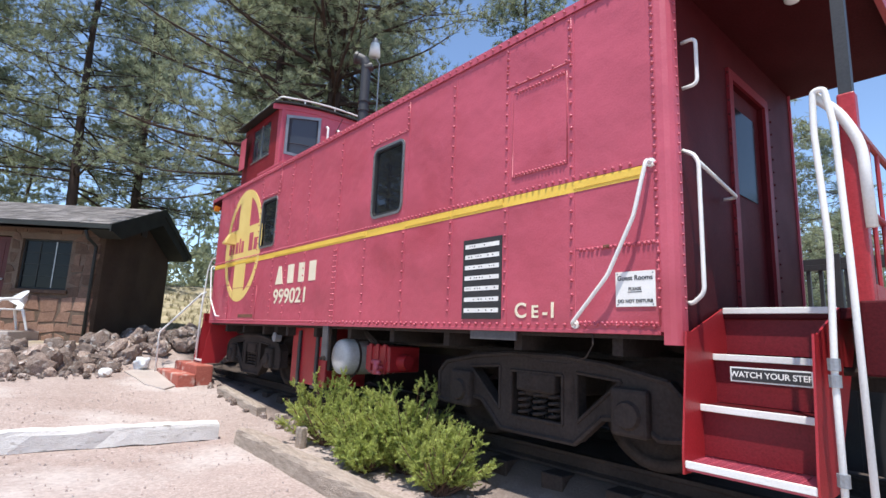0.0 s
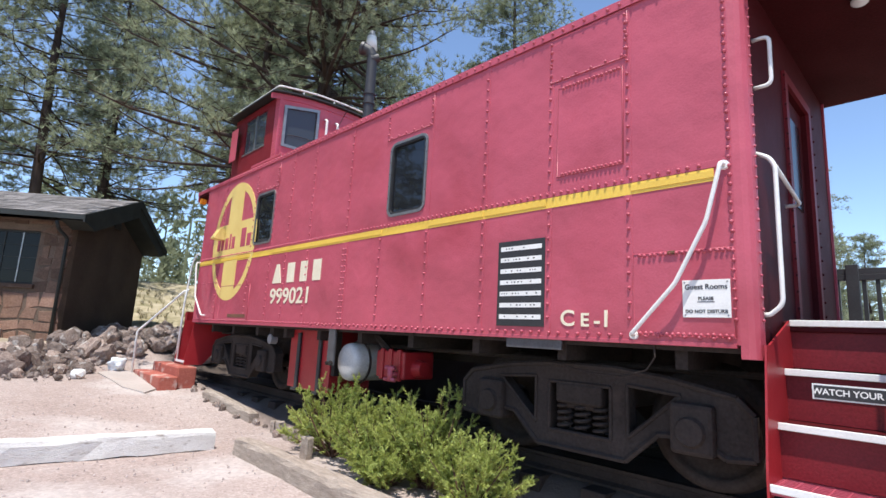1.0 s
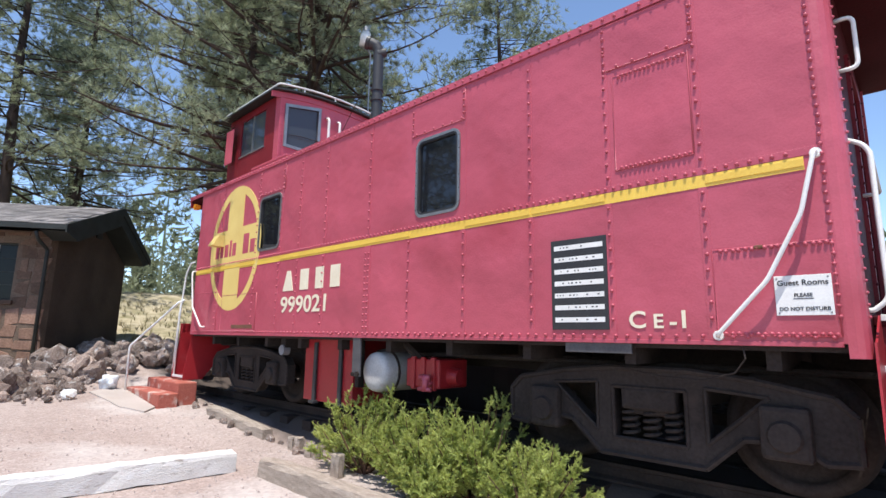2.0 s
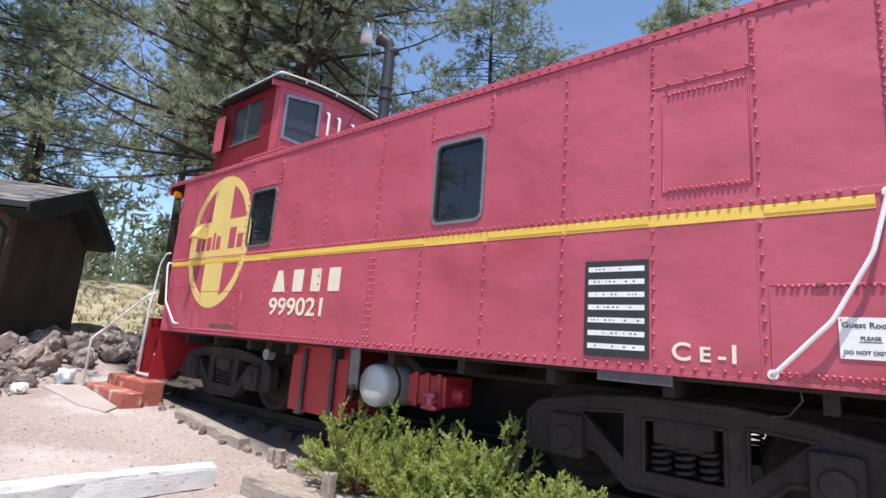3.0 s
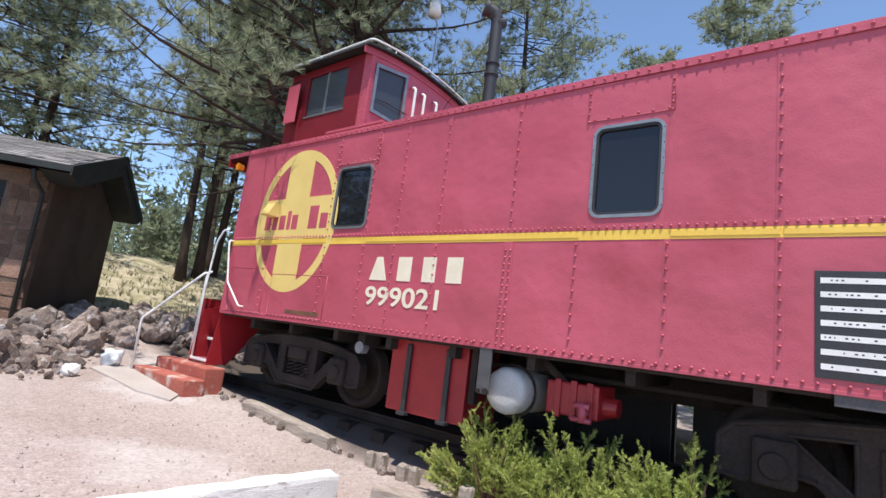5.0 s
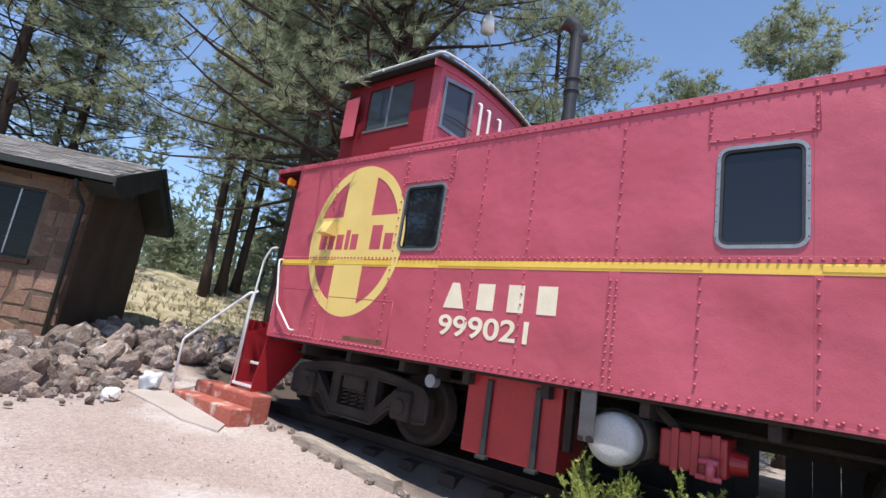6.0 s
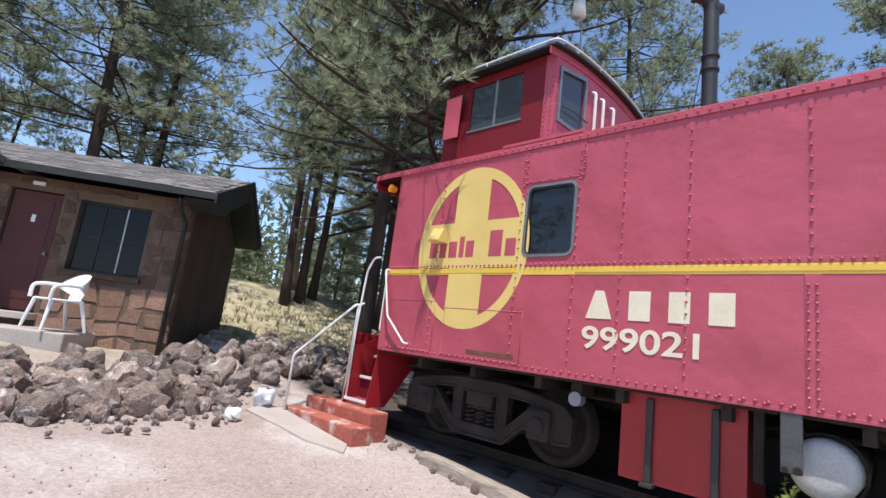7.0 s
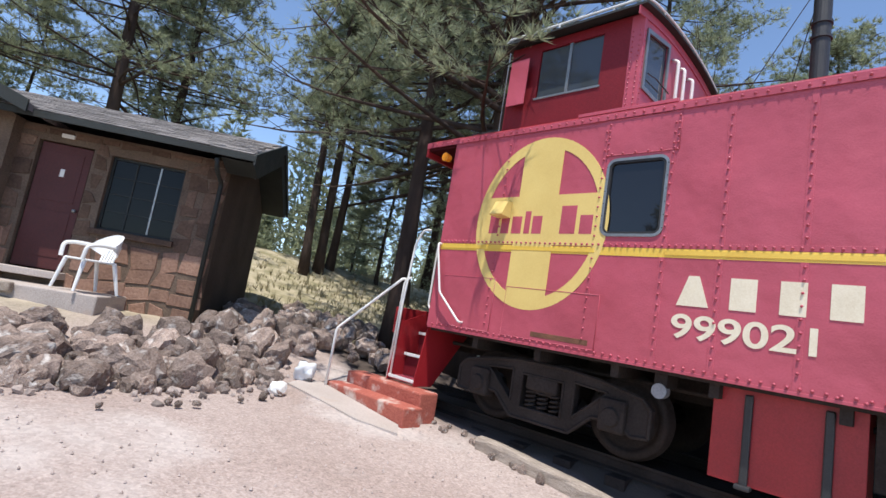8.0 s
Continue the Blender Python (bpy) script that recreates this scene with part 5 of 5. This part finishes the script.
PEB = thing("edge_stones", (0.0, 11.0, -0.1), "small grey stones along the track edge", "stones")
for k in range(34):
    y = rk.uniform(7.2, 11.6)
    x = 0.02 + rk.uniform(-0.12, 0.14) + 0.03 * math.sin(y * 3)
    s = rk.uniform(0.05, 0.14)
    ob = new("rock", shapes[rk.randrange(12)])
    ob.parent = PEB
    ob.matrix_parent_inverse = Matrix.Translation(-Vector(PEB.location))
    ob.matrix_basis = pose(x, y, gz(x, y) + s * 0.2, rk.uniform(0, 360), rk.uniform(0, 360), 0) @ Matrix.Diagonal((s, s, s * 0.7, 1))
# loose gravel on the yard
bm = bmesh.new()
for k in range(1700):
    x, y = rk.uniform(-5.0, 0.2), rk.uniform(3.0, 12.5)
    s = rk.uniform(0.006, 0.017)
    c = Vector((x, y, gz(x, y) + 0.004))
    vs = [bm.verts.new(c + Vector((s * rk.uniform(0.6, 1.2) * math.cos(a), s * rk.uniform(0.6, 1.2) * math.sin(a), 0))) for a in (0, 1.6, 3.1, 4.7)]
    tp = bm.verts.new(c + Vector((rk.uniform(-0.3, 0.3) * s, rk.uniform(-0.3, 0.3) * s, s * 1.1)))
    for i in range(4):
        bm.faces.new((vs[i], vs[(i + 1) % 4], tp))
solo("loose_gravel", bm, mat("loose_stones", (0.43, 0.36, 0.33), (0.36, 0.29, 0.26), 3, 40, 0.9, per_piece=0.22, island=True, spec=0.2), "loose small stones scattered over the gravel yard", "gravel", kind="stuff")


# plants
def blade_mesh(name, blades, material):
    """Narrow leaf triangles from rows of (base, tip, half width vector)."""
    n = len(blades)
    co = np.empty((n * 3, 3), dtype=np.float32)
    for i, (b, t, w) in enumerate(blades):
        co[3 * i], co[3 * i + 1], co[3 * i + 2] = b - w, b + w, t
    me = bpy.data.meshes.new(name)
    me.vertices.add(n * 3)
    me.vertices.foreach_set("co", co.ravel())
    me.loops.add(n * 3)
    me.loops.foreach_set("vertex_index", np.arange(n * 3, dtype=np.int32))
    me.polygons.add(n)
    me.polygons.foreach_set("loop_start", np.arange(0, n * 3, 3, dtype=np.int32))
    me.update(calc_edges=True)
    me.materials.append(material)
    return me


def tuft(out, rg, p, axis, length, width, count, spread):
    """A brush of needles round the end of a twig."""
    for k in range(count):
        v = np.array((rg.gauss(0, 1), rg.gauss(0, 1), rg.gauss(0, 1)))
        v = axis + spread * v / (np.linalg.norm(v) + 1e-6)
        v = v / (np.linalg.norm(v) + 1e-6)
        s = np.cross(v, (rg.gauss(0, 1), rg.gauss(0, 1), rg.gauss(0, 1)))
        s = s / (np.linalg.norm(s) + 1e-6)
        out.append((p, p + v * length * rg.uniform(0.7, 1.15), s * width))


def pine(seed, height, bare, spread, tufts, needle=0.22, width=0.012, per=12, r0=0.2, bark=None, lean=0.0):
    """A ponderosa pine at the origin: tapered trunk, drooping limbs with twigs, brushes of needles."""
    rg = random.Random(seed)
    t = thing("pine_tree", (0, 0, 0), "tall ponderosa pine with dark bark and open needle crown", "tree")
    bm = bmesh.new()
    n = 14
    pts, rad = [], []
    for i in range(n + 1):
        f = i / n
        pts.append(Vector((lean * f * height + 0.12 * math.sin(f * 5 + seed), 0.12 * math.sin(f * 4 + 2 * seed), f * height)))
        rad.append(r0 * (1 - f) ** 0.8 + 0.015 + (0.35 * r0 * max(0, 0.06 - f) / 0.06))
    tube(bm, pts, rad, 12)
    blades = []
    limbs = int(tufts / 42)
    for k in range(limbs):
        f = bare + (1 - bare) * ((k + rg.random()) / limbs) ** 0.85
        f = min(f, 0.985)
        i = min(n - 1, int(f * n))
        base = pts[i].lerp(pts[i + 1], f * n - i)
        shape = (1 - (f - bare) / (1 - bare)) ** 0.6 if f > bare else 1
        ln = spread * (0.25 + 0.75 * shape) * rg.uniform(0.55, 1.1)
        a = rg.uniform(0, 6.283)
        d = Vector((math.cos(a), math.sin(a), rg.uniform(-0.15, 0.35) + 0.5 * (f - 0.5)))
        lp = []
        m = 6
        for j in range(m + 1):
            g = j / m
            lp.append(base + d * ln * g + Vector((0.32 * math.sin(4 * g + k) * g, 0.32 * math.cos(3.3 * g + 2 * k) * g, -0.22 * ln * g * g + 0.22 * ln * g ** 3)))
        tube(bm, lp, [max(0.005, 0.042 * r0 / 0.2 * (ln / 3.0) ** 0.6 * (1 - 0.85 * j / m) * (1.1 - 0.5 * f)) for j in range(m + 1)], 5, cap=False)
        for q in range(8):
            g = rg.uniform(0.3, 1.0) ** 0.8
            j = min(m - 1, int(g * m))
            p = lp[j].lerp(lp[j + 1], g * m - j)
            tw = Vector((rg.uniform(-1, 1), rg.uniform(-1, 1), rg.uniform(-0.25, 0.6))).normalized() * ln * rg.uniform(0.14, 0.34)
            tube(bm, [p, p + tw * 0.5 + Vector((0, 0, -0.03)), p + tw], [0.010, 0.007, 0.004], 4, cap=False)
            for w in range(6):
                h = rg.uniform(0.3, 1.0)
                c = p + tw * h + Vector((rg.gauss(0, 1), rg.gauss(0, 1), rg.gauss(0, 0.7))) * 0.12
                ax = (tw.normalized() + Vector((0, 0, 0.4)) + Vector((rg.gauss(0, 0.4), rg.gauss(0, 0.4), rg.gauss(0, 0.4)))).normalized()
                tuft(blades, rg, np.array(c), np.array(ax), needle, width, per, 0.95)
    part("trunk", bm, bark or BARK, t, smooth=True)
    cr = new("crown", blade_mesh("crown", blades, NEEDLE))
    cr.parent = t
    return t


protos = [
    pine(1, 18, 0.24, 6.2, 9200, 0.21, 0.0082, 22, 0.27),
    pine(2, 15, 0.18, 4.3, 5200, 0.20, 0.0088, 17, 0.17),
    pine(3, 18, 0.36, 3.4, 3000, 0.26, 0.012, 16, 0.19),
    pine(4, 12, 0.08, 3.3, 3700, 0.20, 0.0105, 15, 0.13),
]
PLACES = [
    (0, 3.3, 13.5, 1.0, 40), (2, 2.2, 14.7, 0.9, 100), (2, 4.3, 22.0, 0.8, 0), (2, 5.1, 22.4, 0.85, 90), (2, 6.0, 23.0, 0.8, 200), (3, 7.4, 23.5, 0.32, 0),
    (1, -5.2, 27.5, 1.0, 30), (1, -9.5, 27, 1.1, 120), (1, -13, 33, 1.2, 10), (3, -3.0, 33, 0.7, 60), (1, 1.6, 33, 1.0, 15),
    (1, 12, 24, 1.1, 70), (1, 17, 19, 0.85, 150), (3, 9.5, 19.5, 0.6, 210), (2, 32, 15, 1.0, 20), (1, 36, 9, 1.0, 80),
    (1, -8.4, 24.5, 0.85, 5), (1, -6.5, 34, 1.05, 200), (1, 17.5, 10.2, 0.85, 310), (3, 8, 22.5, 0.6, 20), (1, 22, 24, 1.0, 260),
    (1, -1.8, 23.8, 1.05, 15), (1, 0.6, 26.5, 1.0, 111), (1, -13.0, 25.0, 1.0, 10),
    (1, 12.6, 14.0, 1.15, 60), (3, 12.0, 6.1, 1.08, 30), (3, 12.2, 8.7, 0.96, 100), (1, 20, 11.5, 0.95, 250), (0, 7.5, 20.5, 0.95, 190),
    (3, 28, 4.5, 0.6, 140), (3, 16, 4.4, 0.45, 190), (3, 19, 2.4, 0.4, 40), (1, -18, 24, 1.1, 77), (2, 12, 35, 1.0, 33), (3, 40, 20, 1.0, 10),
]
first = {}
for i, x, y, s, a in PLACES:
    m = pose(x, y, gz(x, y) - 0.05, 0, 0, a)
    if i in first:
        k = s / first[i]
        copy_thing(protos[i], m @ Matrix.Diagonal((k, k, k, 1)))
    else:
        protos[i].matrix_basis = m @ Matrix.Diagonal((s, s, s, 1))
        first[i] = s
fr = random.Random(3)
for k in range(14):
    a = radians(fr.uniform(-50, 95))
    d = fr.uniform(38, 85)
    x, y = -4 + d * math.sin(a), 5 + d * math.cos(a)
    s = fr.uniform(0.6, 1.0)
    i = fr.choice((1, 2, 3))
    s /= first[i]
    copy_thing(protos[i], pose(x, y, gz(x, y) - 0.1, 0, 0, fr.uniform(0, 360)) @ Matrix.Diagonal((s, s, s, 1)))

# far woods on the rise: many small crowns of coarse needles, too far to tell apart
fw = random.Random(17)
blades = []
for k in range(520):
    a = radians(fw.uniform(-75, 110))
    d = fw.uniform(40, 150)
    x, y = -4 + d * math.sin(a), 5 + d * math.cos(a)
    h = fw.uniform(5, 13)
    zb = gz(x, y) - 0.3
    blades.append((np.array((x, y, zb)), np.array((x, y, zb + h)), np.array((0.16 * math.cos(a), -0.16 * math.sin(a), 0))))
    for q in range(150):
        f = fw.uniform(0.08, 1.0)
        r = h * 0.24 * (1 - f) ** 0.7 * fw.uniform(0.3, 1.0) + 0.2
        b = fw.uniform(0, 6.283)
        p = np.array((x + r * math.cos(b), y + r * math.sin(b), zb + f * h))
        tuft(blades, fw, p, np.array((0.4 * math.cos(b), 0.4 * math.sin(b), 0.5)), 0.75, 0.15, 3, 1.0)
tagged(new("far_woods", blade_mesh("far_woods", blades, NEEDLE_FAR)), "distant pine woods on the rising ground", "woods", kind="stuff")


# juniper bushes beside the track
def juniper(x, y, w, h, seed):
    rg = random.Random(seed)
    t = thing("juniper_bush", (x, y, gz(x, y)), "low bright green juniper bush beside the track", "bush", "junipers along the bed")
    bm = bmesh.new()
    blades = []
    for k in range(42):
        a = rg.uniform(0, 6.283)
        el = rg.uniform(0.2, 1.3)
        d = Vector((math.cos(a) * math.cos(el), math.sin(a) * math.cos(el) * 1.1, math.sin(el) * h / w * 1.25))
        ln = w * rg.uniform(0.6, 1.05)
        p0 = Vector((x + rg.uniform(-0.06, 0.06), y + rg.uniform(-0.1, 0.1), gz(x, y)))
        lp = [p0 + d * ln * g + Vector((0, 0, 0.1 * g * g)) for g in (0, 0.35, 0.7, 1.0)]
        tube(bm, lp, [0.014, 0.010, 0.007, 0.003], 5, cap=False)
        for q in range(16):
            g = rg.uniform(0.28, 1.0)
            p = p0 + d * ln * g + Vector((0, 0, 0.1 * g * g))
            tw = (d.normalized() * 0.8 + Vector((rg.gauss(0, 0.5), rg.gauss(0, 0.5), rg.gauss(0.25, 0.35)))).normalized() * rg.uniform(0.07, 0.17)
            for e in range(9):
                f = (e + 0.5) / 9
                c = p + tw * f
                sp = (tw.normalized() + Vector((rg.gauss(0, 0.55), rg.gauss(0, 0.55), rg.gauss(0, 0.55)))).normalized()
                tuft(blades, rg, np.array(c), np.array(sp), 0.045 * (1.25 - f * 0.6), 0.0065, 4, 0.6)
    part("stem", bm, BARK_RED, t)
    f = new("foliage", blade_mesh("foliage", blades, JUNIPER))
    f.parent = t
    f.matrix_parent_inverse = Matrix.Translation(-Vector(t.location))
    return t


for args in ((0.05, 6.5, 0.62, 0.66, 1), (0.05, 5.65, 0.62, 0.70, 2), (0.1, 4.95, 0.55, 0.68, 3), (-0.05, 4.3, 0.48, 0.44, 4), (-0.2, 5.25, 0.42, 0.42, 6)):
    juniper(*args)

# dry grass tufts on the rise
rg = random.Random(21)
blades = []
for k in range(9000):
    x, y = rg.uniform(-9, 16), rg.uniform(16.5, 40)
    hp = HM.inverted() @ Vector((x, y, 0))
    if hp.x < 0.2 and hp.y < 3.8:
        continue
    p = np.array((x, y, gz(x, y)))
    tuft(blades, rg, p, np.array((0, 0, 1.0)), rg.uniform(0.12, 0.3), 0.012, 5, 0.5)
gr = tagged(new("dry_grass", blade_mesh("dry_grass", blades, GRASS)), "dry yellow grass tufts on the rising meadow", "grass", kind="stuff")

# deck fence behind the platform
FN = thing("deck_fence", (4.3, 2.2, 0.0), "dark wooden deck railing behind the platform", "fence")
for z in (1.05, 1.95, 2.02):
    part("rail", B(4.25, 4.33, -1.5, 6.0, z - 0.035, z + 0.035, bev=0.004), BLACK_PAINT, FN)
for k in range(60):
    y = -1.4 + k * 0.125
    part("baluster", B(4.265, 4.315, y - 0.02, y + 0.02, 1.05, 1.95), BLACK_PAINT, FN)
for y in (-1.5, 0.4, 2.2, 4.0, 5.9):
    part("post", B(4.22, 4.34, y - 0.06, y + 0.06, -0.6, 2.1, bev=0.005), BLACK_PAINT, FN)
bm = bmesh.new()
# deck is lengthened to y 13.5 to keep light from under the car
box(bm, 3.5, 9, -3, 13.5, 0.85, 1.0)
solo("deck", bm, TIMBER, "weathered timber deck beside the caboose", "deck", kind="structure")
# invented skirt: blocks far-side light, black to stand for shade under the car
bm = bmesh.new()
for k in range(60):
    y = -2.9 + k * 0.27
    if k not in (22, 23, 31):
        box(bm, 3.5, 3.53, y, y + 0.268, -0.6, 0.85)
solo("deck_skirt", bm, BLACK_PAINT, "added black board skirt that blocks light under the caboose", "skirt", kind="structure")
# yard lamp hung from a tree limb
YL = thing("yard_lamp", (2.75, 10.4, 7.6), "white glass yard lamp on a thin pole", "lamp")
bm = bmesh.new()
cyl(bm, (2.75, 10.4, 7.45), (2.75, 10.4, 7.75), 0.14, 0.11, 16)
part("globe", bm, LAMP_GLASS, YL, smooth=True)
bm = bmesh.new()
cyl(bm, (2.75, 10.4, 7.75), (2.75, 10.4, 7.9), 0.10, 0.05, 12)
part("cap", bm, GALV, YL)
part("pole", tube(bmesh.new(), [(2.9, 10.4, gz(2.9, 10.4)), (2.9, 10.4, 7.3), (2.8, 10.4, 7.42)], 0.016, 8), GALV, YL)
